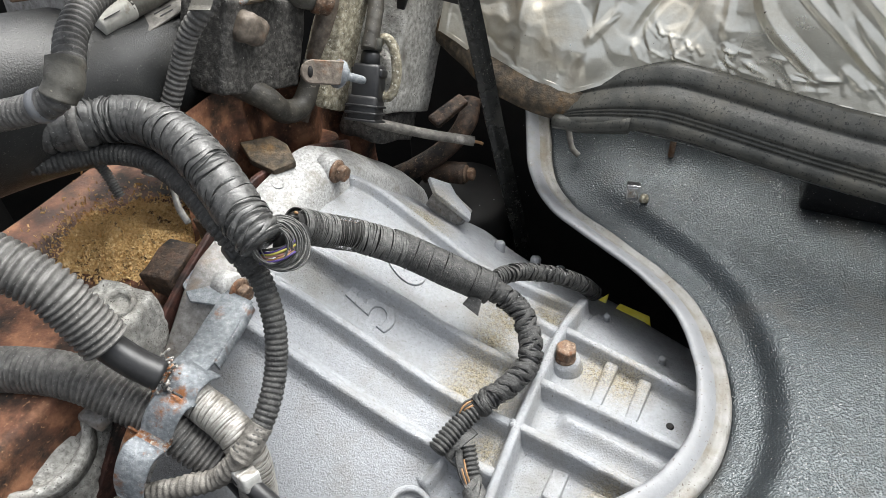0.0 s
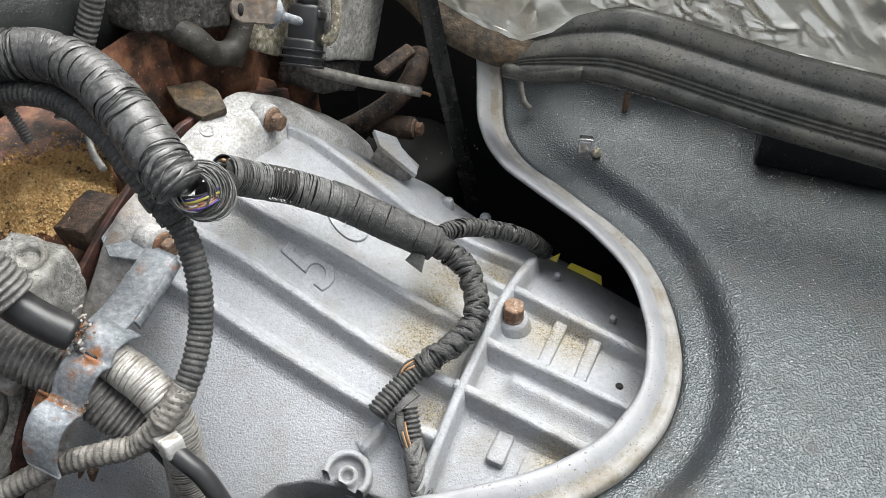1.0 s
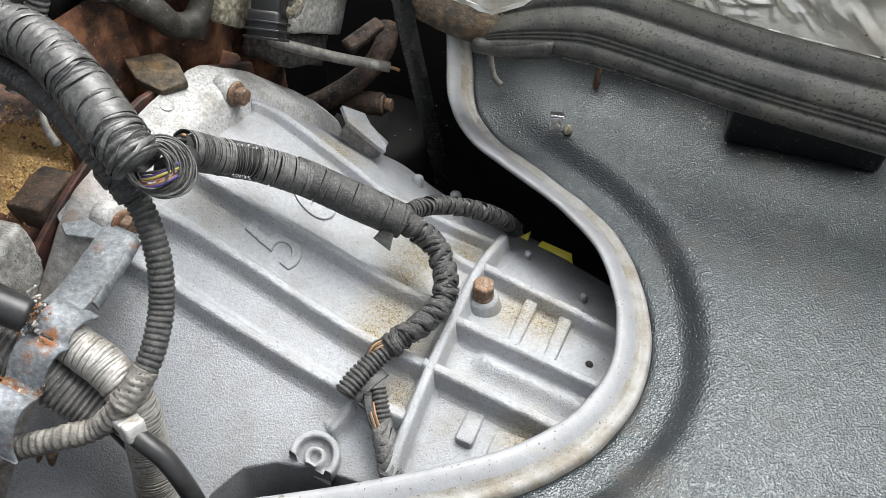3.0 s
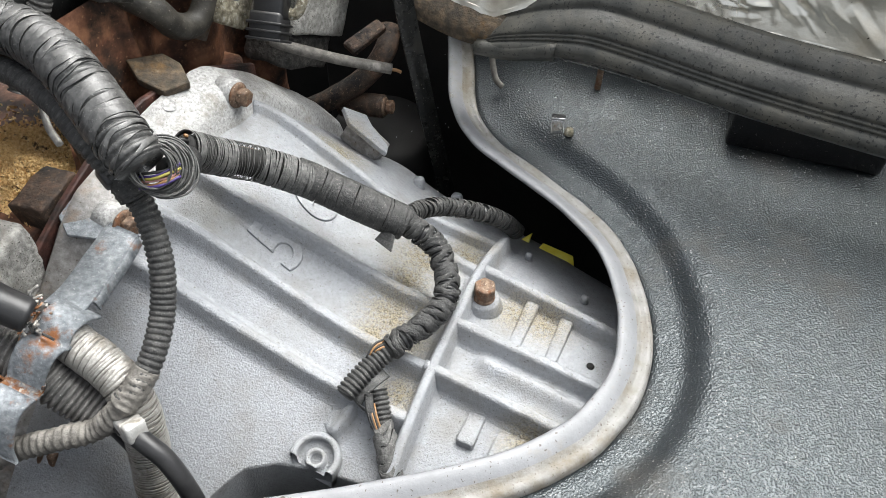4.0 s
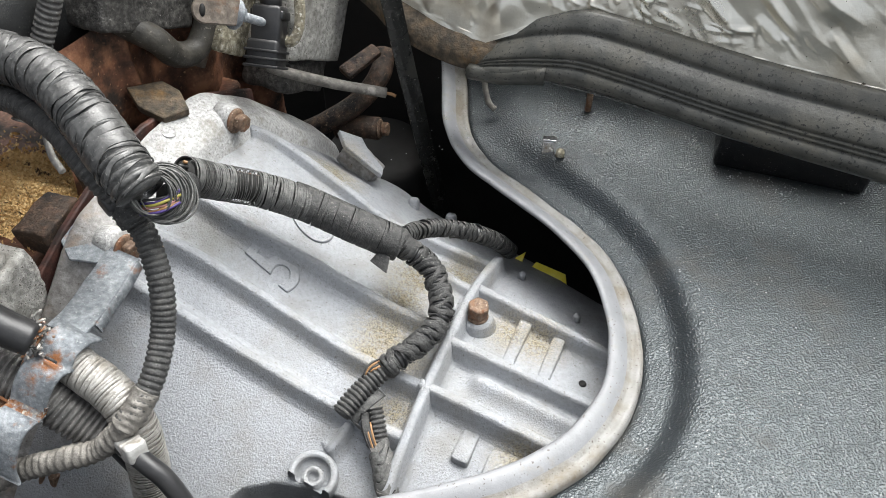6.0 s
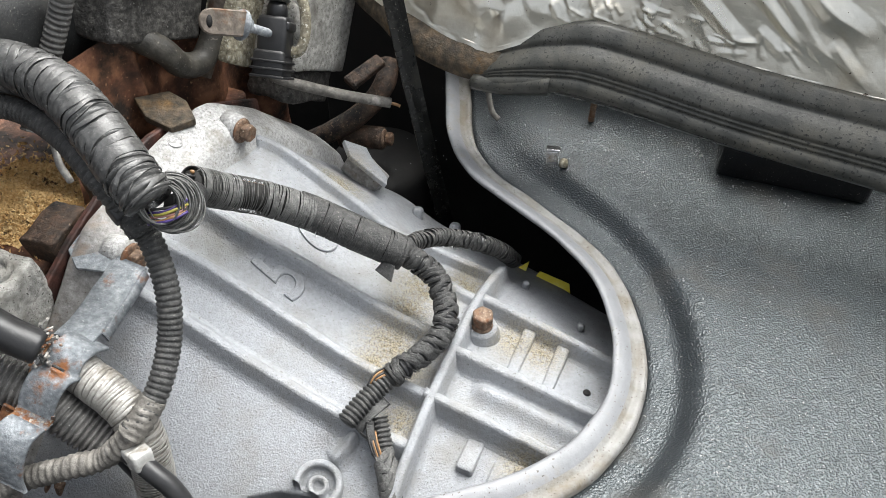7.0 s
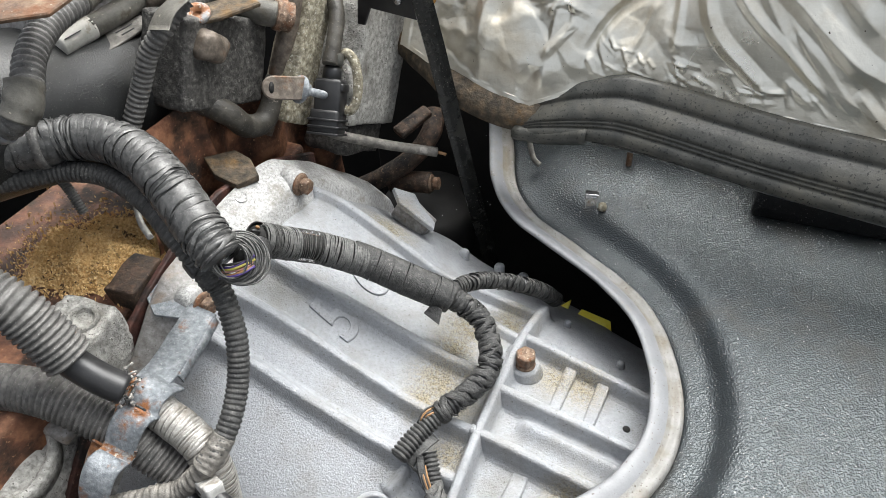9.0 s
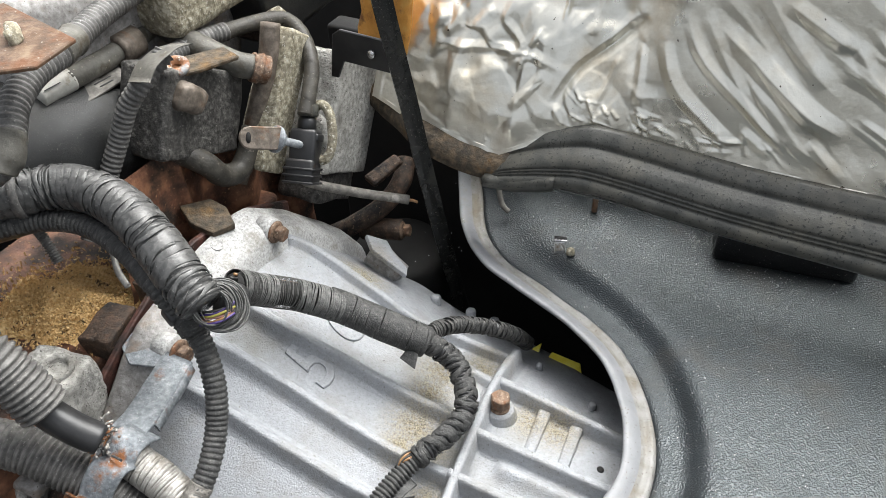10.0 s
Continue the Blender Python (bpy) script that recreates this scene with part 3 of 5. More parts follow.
    # small pins
    for u, v in ((0.165, 0.158), (0.225, 0.128)):
        put("pin", lathe([(0.0035, -0.004), (0.0032, 0.006), (0.0024, 0.0075), (0, 0.0075)], Matrix.Translation(at(u, v, float(casing(u, v)))), 12), M_CASE, box)
    # front flange
    prof = [(-0.092, -0.06), (-0.092, -0.003), (-0.089, 0), (-0.078, -0.006), (-0.066, -0.0130), (-0.0625, -0.0160), (-0.0595, -0.0235), (-0.055, -0.044)]
    crown = lambda v: float(np.interp(v, [-0.25, -0.101, -0.069, -0.048, 0.0, 0.03, 0.055, 0.074, 0.088, 0.118, 0.139, 0.158, 0.1935, 0.2253], [-0.12, 0.024, 0.054, 0.067, 0.081, 0.0850, 0.0858, 0.0850, 0.0795, 0.0604, 0.0435, 0.0240, -0.012, -0.0466]))
    verts = []
    vv = np.arange(-0.25, 0.222, 0.004)
    for v in vv:
        for u, dz in prof:
            e = 0.0012 * noise.noise((u * 60, v * 45, 3))
            lump = 0.003 * math.exp(-((v - 0.087) / 0.016) ** 2) + 0.002 * math.exp(-((v + 0.051) / 0.018) ** 2)
            verts.append(at(u + e, v, crown(v) + dz + e + (lump if dz > -0.02 else 0)))
    k = len(prof)
    cut = int((-0.030 + 0.25) / 0.004)
    for lo, hi, mat, name in ((0, cut, M_FLANGE, "worn_flange"), (cut, len(vv) - 1, M_BLEACHED, "flange")):
        put(name, mesh_from(verts, [(i * k + j, i * k + j + 1, (i + 1) * k + j + 1, (i + 1) * k + j) for i in range(lo, hi) for j in range(k - 1)]), mat, box)
    put("flange_mark", lathe([(0.0055, -0.001), (0.0055, 0.0006), (0.005, 0.0008), (0.0046, 0.0002), (0, 0.0002)], Matrix.Translation(at(-0.081, 0.039, 0.0812)) @ Matrix.Rotation(radians(24), 4, ACROSS)), M_BLEACHED, box)
    hex_bolt(box, at(-0.0605, 0.0868, 0.0660), ALONG)
    hex_bolt(box, at(-0.058, -0.0465, 0.0500), ALONG)
    hex_bolt(box, at(-0.05, -0.170, -0.052), ALONG)
    for v, z in ((0.0868, 0.0660), (-0.0465, 0.0500)):
        put("bolt_boss", lathe([(0.0122, -0.010), (0.0118, 0.001), (0.0112, 0.0035), (0.0, 0.0035)], axis_pose(at(-0.0645, v, z), ALONG)), M_BLEACHED, box)
    # lug on the far shoulder
    put("lug", slab([(-0.030, -0.004), (-0.012, -0.016), (0.030, -0.008), (0.024, 0.002), (0.002, 0.006), (-0.014, 0.014)], 0.005, uvz(-0.010, 0.184, -0.022, -14) @ Matrix.Rotation(radians(22), 4, "Y") @ Matrix.Rotation(radians(-24), 4, "X"), 0.0007, 1), M_CASE, box)
    put("lug", block((0.040, 0.020, 0.024), uvz(-0.014, 0.187, -0.036, -14) @ Matrix.Rotation(radians(22), 4, "Y") @ Matrix.Rotation(radians(-24), 4, "X"), 0.003, 0.0008, 4), M_FLANGE, box)
    for u, v in ((0.04, 0.19), (0.075, 0.2), (0.1, 0.203)):
        put("lug", lathe([(0.006, -0.02), (0.0055, 0.006), (0.004, 0.0085), (0, 0.0085)], axis_pose(at(u, v, float(casing(u, 0.185)) - 0.004), (0.1, 0.4, 1)), 12), M_CASE, box)
    # raised casting figures
    for text, u, v in (("5", 0.0300, 0.0050), ("6", 0.0270, 0.0555)):
        cu = bpy.data.curves.new("figure", "FONT")
        cu.body, cu.size, cu.extrude, cu.bevel_depth = text, 0.058, 0.0007, 0.0007
        tmp = new("tmp", cu)
        me = bpy.data.meshes.new_from_object(tmp.evaluated_get(bpy.context.evaluated_depsgraph_get()))
        bpy.data.objects.remove(tmp)
        bm = bmesh.new()
        bm.from_mesh(me)
        bmesh.ops.subdivide_edges(bm, edges=[e for e in bm.edges if e.calc_length() > 0.004], cuts=4)
        for p in bm.verts:
            uu, w = u - p.co.y * 0.9, v + p.co.x * 0.95
            p.co = Vector(at(uu, w, float(casing(uu, w)) + 0.0007 + p.co.z))
        put("figure", bm, M_CASE, box)


build_gearbox()


# ---- floor pan with its opening ----
LIP = [(-0.45, 0.192), (-0.10, 0.211), (0.042, 0.223), (0.126, 0.235), (0.196, 0.251), (0.241, 0.272), (0.265, 0.292), (0.285, 0.317), (0.299, 0.350), (0.305, 0.393), (0.300, 0.443),
       (0.279, 0.489), (0.241, 0.538), (0.207, 0.582), (0.194, 0.628), (0.195, 0.69), (0.198, 0.80)]


def toe(x, y):
    """The pan turns up softly behind a line that runs past the clip, with a shallow dome under the peg."""
    back = y - float(np.interp(x, [0.0, 0.246, 0.31, 0.39, 0.45, 0.52, 0.8], [0.60, 0.566, 0.547, 0.535, 0.52, 0.487, 0.34]))
    edge = float(ease((x - 0.235) / 0.04))
    dome = 0.006 * math.exp(-((x - 0.312) / 0.024) ** 2 - ((y - 0.610) / 0.026) ** 2)
    return edge * (0.004 * float(ease(back / 0.075)) ** 1.2 + 0.6 * dome) + 0.0007 * noise.noise((x * 14, y * 14, 5))


def build_floor():
    c, s = spline([(*p, 0) for p in LIP], 0.005)
    c = c[:, :2]
    t = np.gradient(c, axis=0)
    t /= np.linalg.norm(t, axis=1)[:, None]
    out = np.stack([t[:, 1], -t[:, 0]], 1)

    def strip(rows, extra=None):
        verts = []
        for p, n in zip(c, out):
            for d, z in rows:
                q = p + n * d
                w = 0.0006 * noise.noise((q[0] * 40, q[1] * 40, 1)) if extra is None else 0
                if extra and d > 0:
                    # the pressed step runs out towards the far end of the opening
                    plain = -0.0165 * (1 - float(ease(d / 0.055)))
                    z = z + (plain - z) * float(ease((p[1] - 0.50) / 0.10)) + toe(q[0], q[1])
                verts.append((q[0] + w, q[1], z + w))
            if extra:
                far, q = extra
                a = p + n * rows[-1][0]
                way = a - np.array([0.02, 0.45])
                b = a + way / np.linalg.norm(way) * 2.2
                for f in far:
                    g = a + (b - a) * f
                    verts.append((g[0], g[1], q + toe(g[0], g[1])))
        k = len(rows) + (len(extra[0]) if extra else 0)
        return mesh_from(verts, [(i * k + j, (i + 1) * k + j, (i + 1) * k + j + 1, i * k + j + 1)[::-1] for i in range(len(c) - 1) for j in range(k - 1)])

    face = strip([(-0.019, -0.0135), (-0.0252, -0.0115), (-0.0262, -0.0088), (-0.0250, -0.0072), (-0.0215, -0.0074), (-0.0165, -0.0092), (-0.0125, -0.0118)])
    lip = tagged(put("opening_lip", face, M_WHITE), "white painted sheet steel lip round the floor opening", "lip", kind="structure")
    put("stained_rim", strip([(-0.0125, -0.0118), (-0.0095, -0.0138), (-0.0075, -0.0146), (-0.0055, -0.0132), (-0.003, -0.0132), (-0.001, -0.0152), (0.0, -0.0185), (0.0004, -0.024)]), M_RIM, lip, "dirt-stained outer rim")
    rows = [(-0.002, -0.03), (-0.0004, -0.0205), (0.002, -0.0185), (0.005, -0.0175), (0.009, -0.0170), (0.013, -0.0169), (0.017, -0.0166), (0.0205, -0.0155), (0.0235, -0.0132), (0.0265, -0.0100), (0.0295, -0.0066),
            (0.0325, -0.0037), (0.0355, -0.0018), (0.039, -0.0007), (0.044, -0.0001), (0.052, 0.0), (0.060, 0.0), (0.072, 0.0)]
    pan = strip(rows, ([0.004 * k for k in range(1, 46)] + [0.2, 0.25, 0.4, 0.7, 1.0], 0.0))
    tagged(put("floor", pan, M_FLOOR), "black textured coated steel floor pan", "floor", kind="structure")


build_floor()


# ---- rubber seal, foil blanket and the edge that carries them ----
def along_v(profile, path, ends=True):
    """A profile of (v, z) offsets run along u; path rows: u, v, z, height factor."""
    c, s = spline([(u, v, z) for u, v, z, h in path], 0.006)
    hf = np.interp(c[:, 0], [p[0] for p in path], [p[3] for p in path])
    k = len(profile)
    verts = [at(p[0], p[1] + dv, p[2] + dz * h) for p, h in zip(c, hf) for dv, dz in profile]
    faces = [(i * k + j, i * k + (j + 1) % k, (i + 1) * k + (j + 1) % k, (i + 1) * k + j) for i in range(len(c) - 1) for j in range(k)]
    if ends:
        faces += [tuple(range(k))[::-1], tuple(range((len(c) - 1) * k, len(c) * k))]
    return mesh_from(verts, faces)


def build_seal():
    seal = thing("door_seal", "black rubber bulb seal with moulded grooves along the panel edge", "rubber seal")
    bulb = [(0.004, 0.0), (-0.001, 0.001), (-0.004, 0.005), (-0.004, 0.010), (-0.001, 0.0145), (0.0015, 0.0155), (0.0005, 0.0165), (0.0005, 0.0185), (0.0025, 0.019), (0.0015, 0.020), (0.0015, 0.022), (0.0035, 0.0225),
            (0.0025, 0.0235), (0.003, 0.026), (0.006, 0.030), (0.011, 0.034), (0.017, 0.0365), (0.019, 0.038), (0.0185, 0.040), (0.021, 0.044), (0.027, 0.050), (0.032, 0.052), (0.034, 0.050), (0.026, 0.036), (0.016, 0.02), (0.012, 0.004)]
    path = [(0.068, 0.2400, 0.0585, 0.40), (0.074, 0.238, 0.0565, 0.45), (0.086, 0.2375, 0.061, 0.6), (0.12, 0.2375, 0.0675, 0.85), (0.16, 0.237, 0.0745, 1.0), (0.20, 0.237, 0.074, 1.0), (0.29, 0.237, 0.068, 1.0), (0.40, 0.237, 0.066, 1.05), (0.75, 0.237, 0.064, 1.05)]
    put("bulb", along_v(bulb, path), M_RUBBER, seal)
    flap = [(-0.003, 0.001), (-0.006, 0.006), (-0.004, 0.012), (0.002, 0.0135), (0.01, 0.010), (0.01, 0.002)]
    put("end_flap", along_v(flap, [(0.07, 0.238, 0.054, 1), (0.1, 0.2375, 0.0575, 1.1), (0.139, 0.2365, 0.0695, 1.2)]), M_RUBBER, seal)
    low = [(0.002, -0.010), (-0.001, -0.006), (-0.0012, 0.001), (0.003, 0.004), (0.012, 0.004), (0.012, -0.008)]
    put("lower_lip", along_v(low, [(0.142, 0.2355, 0.0815, 1), (0.20, 0.235, 0.0825, 1.0), (0.29, 0.235, 0.0775, 1.0), (0.40, 0.235, 0.0765, 1.0), (0.75, 0.235, 0.0745, 1.0)]), M_BEAD, seal, "glossy lower bead of the seal")
    edge = [(0.004, 0.0), (-0.001, 0.004), (0.0, 0.016), (0.006, 0.024), (0.02, 0.03), (0.03, 0.03), (0.03, 0.0)]
    tagged(put("panel_edge", along_v(edge, [(-0.075, 0.275, 0.088, 0.9), (-0.05, 0.264, 0.081, 0.9), (-0.03, 0.256, 0.076, 1.0), (0.0, 0.243, 0.068, 1.0), (0.05, 0.24, 0.058, 1.0), (0.1, 0.2415, 0.06, 0.9), (0.15, 0.245, 0.068, 1.0)]), M_DIRTY),
           "dirt-caked steel panel edge below the foil blanket", "panel edge", kind="structure")


build_seal()


CREASES = [[(0.237, 0.223), (0.275, 0.2), (0.322, 0.17), (0.356, 0.154)], [(0.216, 0.223), (0.238, 0.193), (0.282, 0.162), (0.315, 0.138)], [(0.201, 0.204), (0.219, 0.172), (0.256, 0.143), (0.278, 0.129)],
           [(0.282, 0.246), (0.31, 0.233), (0.34, 0.218)], [(0.184, 0.194), (0.192, 0.147)], [(-0.008, 0.163), (0.052, 0.167), (0.086, 0.17), (0.127, 0.158)], [(0.106, 0.157), (0.082, 0.125)], [(0.145, 0.223), (0.139, 0.189)],
           [(0.115, 0.221), (0.114, 0.184)], [(0.277, 0.147), (0.307, 0.129)], [(0.328, 0.15), (0.362, 0.123)], [(0.058, 0.191), (0.085, 0.172)]]
TUCK = [(0.118, 0.128), (0.133, 0.16), (0.153, 0.179), (0.185, 0.211)]


def build_foil():
    """A crumpled foil skin: dished plates with sharp borders near the engine, long narrow ridges fanning out towards the tail."""
    nu, nz = 640, 300
    a, b = np.meshgrid(np.linspace(0, 1, nu), np.linspace(0, 1, nz), indexing="ij")
    u = -0.062 + 0.66 * a
    low = np.interp(u, [-0.06, -0.02, 0.03, 0.075, 0.09, 0.12, 0.2, 0.8], [0.106, 0.094, 0.088, 0.082, 0.088, 0.104, 0.117, 0.117])
    z = low + (0.31 - low) * b ** 1.15
    broad, fine = np.empty_like(u), np.empty_like(u)
    for i in range(nu):
        for j in range(nz):
            broad[i, j] = noise.noise((u[i, j] * 13, z[i, j] * 13, 3))
            fine[i, j] = noise.noise((u[i, j] * 60, z[i, j] * 60, 7))
    right = ease((u - 0.15) / 0.07)
    r = random.Random(12)

    def plates(count, height, warp):
        """Flat facets between random points, meeting in sharp creases."""
        sites = [(r.uniform(-0.06, 0.34), r.uniform(0.05, 0.36)) for _ in range(count)]
        high = [r.uniform(-height, height) for _ in sites]
        du, dz = u + warp * broad, z + warp * fine
        out = np.zeros(u.shape)
        for tri in delaunay_2d_cdt([Vector(p) for p in sites], [], [], 0, 1e-6)[2]:
            (x0, y0), (x1, y1), (x2, y2) = (sites[k] for k in tri)
            area = (x1 - x0) * (y2 - y0) - (x2 - x0) * (y1 - y0)
            g = ((du - x0) * (y2 - y0) - (x2 - x0) * (dz - y0)) / area
            h = ((x1 - x0) * (dz - y0) - (du - x0) * (y1 - y0)) / area
            inside = (g >= -1e-6) & (h >= -1e-6) & (g + h <= 1 + 1e-6)
            out[inside] = (high[tri[0]] * (1 - g - h) + high[tri[1]] * g + high[tri[2]] * h)[inside]
        return out

    def ridge(pts, w, h):
        line, s = spline([(*p, 0) for p in pts], 0.006)
        best, along = np.full(u.shape, 9.0), np.zeros(u.shape)
        for k in range(len(line) - 1):
            p, q = line[k, :2], line[k + 1, :2]
            d = q - p
            t = np.clip(((u - p[0]) * d[0] + (z - p[1]) * d[1]) / (d @ d), 0, 1)
            e = np.hypot(u - p[0] - t * d[0], z - p[1] - t * d[1])
            along = np.where(e < best, (s[k] + t * (s[k + 1] - s[k])) / s[-1], along)
            best = np.minimum(best, e)
        return h * np.clip(1 - best / w, 0, 1) * np.clip(along * 5, 0.15, 1) * np.clip((1 - along) * 5, 0, 1)

    def soft(f, n):
        """Rounds a relief over n cells both ways."""
        k = np.ones(n) / n
        f = np.apply_along_axis(lambda q: np.convolve(np.pad(q, n // 2, mode="edge"), k, mode="valid"), 0, f)
        return np.apply_along_axis(lambda q: np.convolve(np.pad(q, n // 2, mode="edge"), k, mode="valid"), 1, f)

    fold = (1 - right) * (soft(plates(46, 0.0095, 0.010), 5) + plates(130, 0.0036, 0.005) + plates(420, 0.0011, 0.003))
    # the crumpled corner below the tuck
    knot = np.exp(-((u - 0.175) / 0.035) ** 2 - ((z - 0.145) / 0.028) ** 2)
    fold += knot * soft(plates(900, 0.0045, 0.002), 3)
    for k, pts in enumerate(CREASES):
        fold += ridge(pts, (0.010, 0.006, 0.008, 0.008)[k] if k < 4 else 0.0055, (0.0050, 0.0036, 0.0050, 0.0040)[k] if k < 4 else 0.0028)
    fold -= ridge(TUCK, 0.006, 0.0055)
    # long slanting folds that fan out towards the tail
    for k in range(46):
        p = (r.uniform(0.20, 0.52), r.uniform(0.13, 0.30))
        turn, n, bow = radians(-34 - 160 * max(0.0, 0.30 - p[0]) + r.uniform(-7, 7)), r.uniform(0.05, 0.15), r.uniform(-0.006, 0.006)
        c, t = math.cos(turn), math.sin(turn)
        fold += ridge([p, (p[0] + n * 0.5 * c - bow * t, p[1] + n * 0.5 * t + bow * c), (p[0] + n * c, p[1] + n * t)], r.uniform(0.003, 0.011), r.uniform(0.0006, 0.0032))
    for k in range(26):
        p, turn, n = (r.uniform(-0.01, 0.16), r.uniform(0.11, 0.24)), radians(r.uniform(40, 120)), r.uniform(0.02, 0.05)
        fold += ridge([p, (p[0] + n * math.cos(turn), p[1] + n * math.sin(turn))], r.uniform(0.003, 0.007), r.uniform(0.0006, 0.0024))
    for k in range(60):
        p, turn, n = (r.uniform(0.12, 0.30), r.uniform(0.112, 0.150)), radians(r.uniform(-70, 10)), r.uniform(0.010, 0.030)
        fold += ridge([p, (p[0] + n * math.cos(turn), p[1] + n * math.sin(turn))], r.uniform(0.0016, 0.0040), r.uniform(0.0005, 0.0020))
    fold += 0.006 * broad + 0.0003 * fine
    fold *= 0.1 + 0.9 * ease((z - low) / 0.03)
    v = 0.266 + (0.28 + 0.25 * (1 - right)) * (z - 0.11) - fold
    x, y = 0.014 + u * CA - v * SA, 0.430 + u * SA + v * CA
    z = z + 0.0015 * fine * (b < 0.03)
    faces = [(i * nz + j, (i + 1) * nz + j, (i + 1) * nz + j + 1, i * nz + j + 1) for i in range(nu - 1) for j in range(nz - 1)]
    ob = put("foil_blanket", mesh_from(np.stack([x, y, z], -1).reshape(-1, 3), faces), M_FOIL)
    tagged(ob, "crumpled silver foil heat insulation blanket above the seal", "insulation")
    pad = block((0.055, 0.012, 0.13), uvz(-0.052, 0.288, 0.205) @ Matrix.Rotation(radians(8), 4, "Y"), 0.004, 0.004, 6)
    tagged(put("insulation_pad", pad, M_ORANGE), "torn orange fibre insulation beside the foil", "insulation")


build_foil()


# ---- wiring harness ----
def build_harness():
    h = thing("wiring_harness", "thick black taped wiring harness in split conduit over the gearbox", "wiring harness")
    main = [(-0.30, 0.40, 0.14), (-0.20, 0.445, 0.165), (-0.154, 0.459, 0.17), (-0.115, 0.466, 0.17), (-0.078, 0.447, 0.167), (-0.046, 0.413, 0.16), (-0.022, 0.384, 0.147), (-0.012, 0.374, 0.139)]
    core = put("large_conduit", tube(main, 0.0152, 0.0006, 26, corrugated(0.0043, 0.13)), M_CONDUIT, h, "grey split conduit wound with slack tape")
    put("slack_tape", winding(main, 0.0153, 0.0052, 0.0050, 0.0004, 2, 0.60, ((0.50, 0.56), (0.66, 0.69), (0.80, 0.84), (0.93, 1.0)), 0.5, 0.8), M_CONDUIT, core)
    bend = [(-0.004, 0.386, 0.122), (-0.001, 0.393, 0.118), (-0.001, 0.402, 0.113), (-0.006, 0.420, 0.102)]
    put("conduit_bend", tube(bend, 0.0098, 0.0006, 20, corrugated(0.0021, 0.14)), M_BLACK, h)
    # rings of the split conduit, fanned out round the open bend
    rng, verts, faces = random.Random(5), [], []
    for k in range(38):
        f = k / 29
        mid = Vector((-0.005, 0.387, 0.1265)).lerp(Vector((-0.0085, 0.3775, 0.135)), f)
        axis = Vector((0.45, -0.55, 0.70)).lerp(Vector((0.30, -0.75, 0.30)), f) + Vector((rng.uniform(-0.28, 0.28), rng.uniform(-0.28, 0.28), rng.uniform(-0.28, 0.28)))
        m, rad, n = axis_pose(mid, axis), (0.0168 - 0.0045 * f) * rng.uniform(0.88, 1.07), len(verts)
        for j in range(36):
            x = 2 * math.pi * j / 36
            for p, q in ((0.00055, 0), (0, 0.00045), (-0.00055, 0), (0, -0.00045)):
                verts.append(m @ Vector(((rad + p) * math.cos(x), (rad + p) * 1.06 * math.sin(x), q + 0.0008 * math.sin(2 * x + k))))
        faces += [(n + j * 4 + q, n + j * 4 + (q + 1) % 4, n + (j + 1) % 36 * 4 + (q + 1) % 4, n + (j + 1) % 36 * 4 + q) for j in range(36) for q in range(4)]
    tagged(put("loose_coil", mesh_from(verts, faces), M_CLOTH, h, "fanned rings of split conduit"), kind="stuff")
    for i, mat in enumerate((5, 1, 0, 2, 3, 1)):
        o = Vector((0.0004, -0.0010, -0.0011)) * (i - 2)
        put("wire", tube([tuple(Vector(p) + o + Vector([rng.uniform(-0.0012, 0.0012) for _ in "xyz"])) for p in ((-0.018, 0.3745, 0.1275), (-0.0085, 0.3735, 0.1295), (-0.001, 0.3755, 0.1315), (0.004, 0.382, 0.130))], 0.0009, 0.002, 8), M_WIRE[mat], h)
    put("junction_tape", tube([(-0.040, 0.398, 0.126), (-0.032, 0.389, 0.116), (-0.027, 0.384, 0.106)], 0.0105, 0.001, 16, taped(1.0, 0.005, 0.2)), M_TAPE, h)
    put("conduit_clip", block((0.017, 0.011, 0.013), axis_pose((-0.0365, 0.3885, 0.1205), (0.6, -0.6, -0.5)), 0.002), M_BLACK, h, "black plastic conduit clip")
    trunk = [(-0.010, 0.432, 0.101), (0.003, 0.446, 0.083), (0.031, 0.458, 0.063), (0.065, 0.460, 0.044), (0.098, 0.452, 0.030), (0.124, 0.447, 0.018)]
    core = put("taped_trunk", tube(trunk, 0.0098, 0.0012, 22), M_DARK, h, "taped trunk of the harness")
    for k in range(7):
        x = 2 * math.pi * k / 7
        o = Vector((0.2 * math.cos(x), math.cos(x) * 0.7, math.sin(x))) * 0.0098
        put("wire", tube([tuple(Vector(p) + o) for p in trunk[:4]], 0.0012, 0.004, 6), M_WIRE[(5, 3, 5, 4, 5, 3, 5)[k]], core)
    put("cloth_sleeve", winding(trunk[:4], 0.0122, 0.0016, 0.0019, 0.0003, 6, 0.6, ((0.09, 0.20), (0.38, 0.58)), 0.32, 1.0), M_CLOTH, core, "fraying grey cloth sleeve")
    put("tape_winding", winding([(0.050, 0.4605, 0.052), (0.065, 0.460, 0.044), (0.098, 0.452, 0.030), (0.128, 0.446, 0.016)], 0.0130, 0.0019, 0.0024, 0.00025, 7, 0.35, lift=0.45), M_TAPE, core)
    branch = [(0.112, 0.450, 0.023), (0.134, 0.445, 0.012), (0.149, 0.437, 0.003), (0.158, 0.416, -0.006), (0.155, 0.391, -0.010), (0.138, 0.373, -0.013), (0.116, 0.357, -0.016)]
    core = put("taped_branch", tube(branch, 0.0080, 0.0006, 20, corrugated(0.0034, 0.2)), M_BLACK, h)
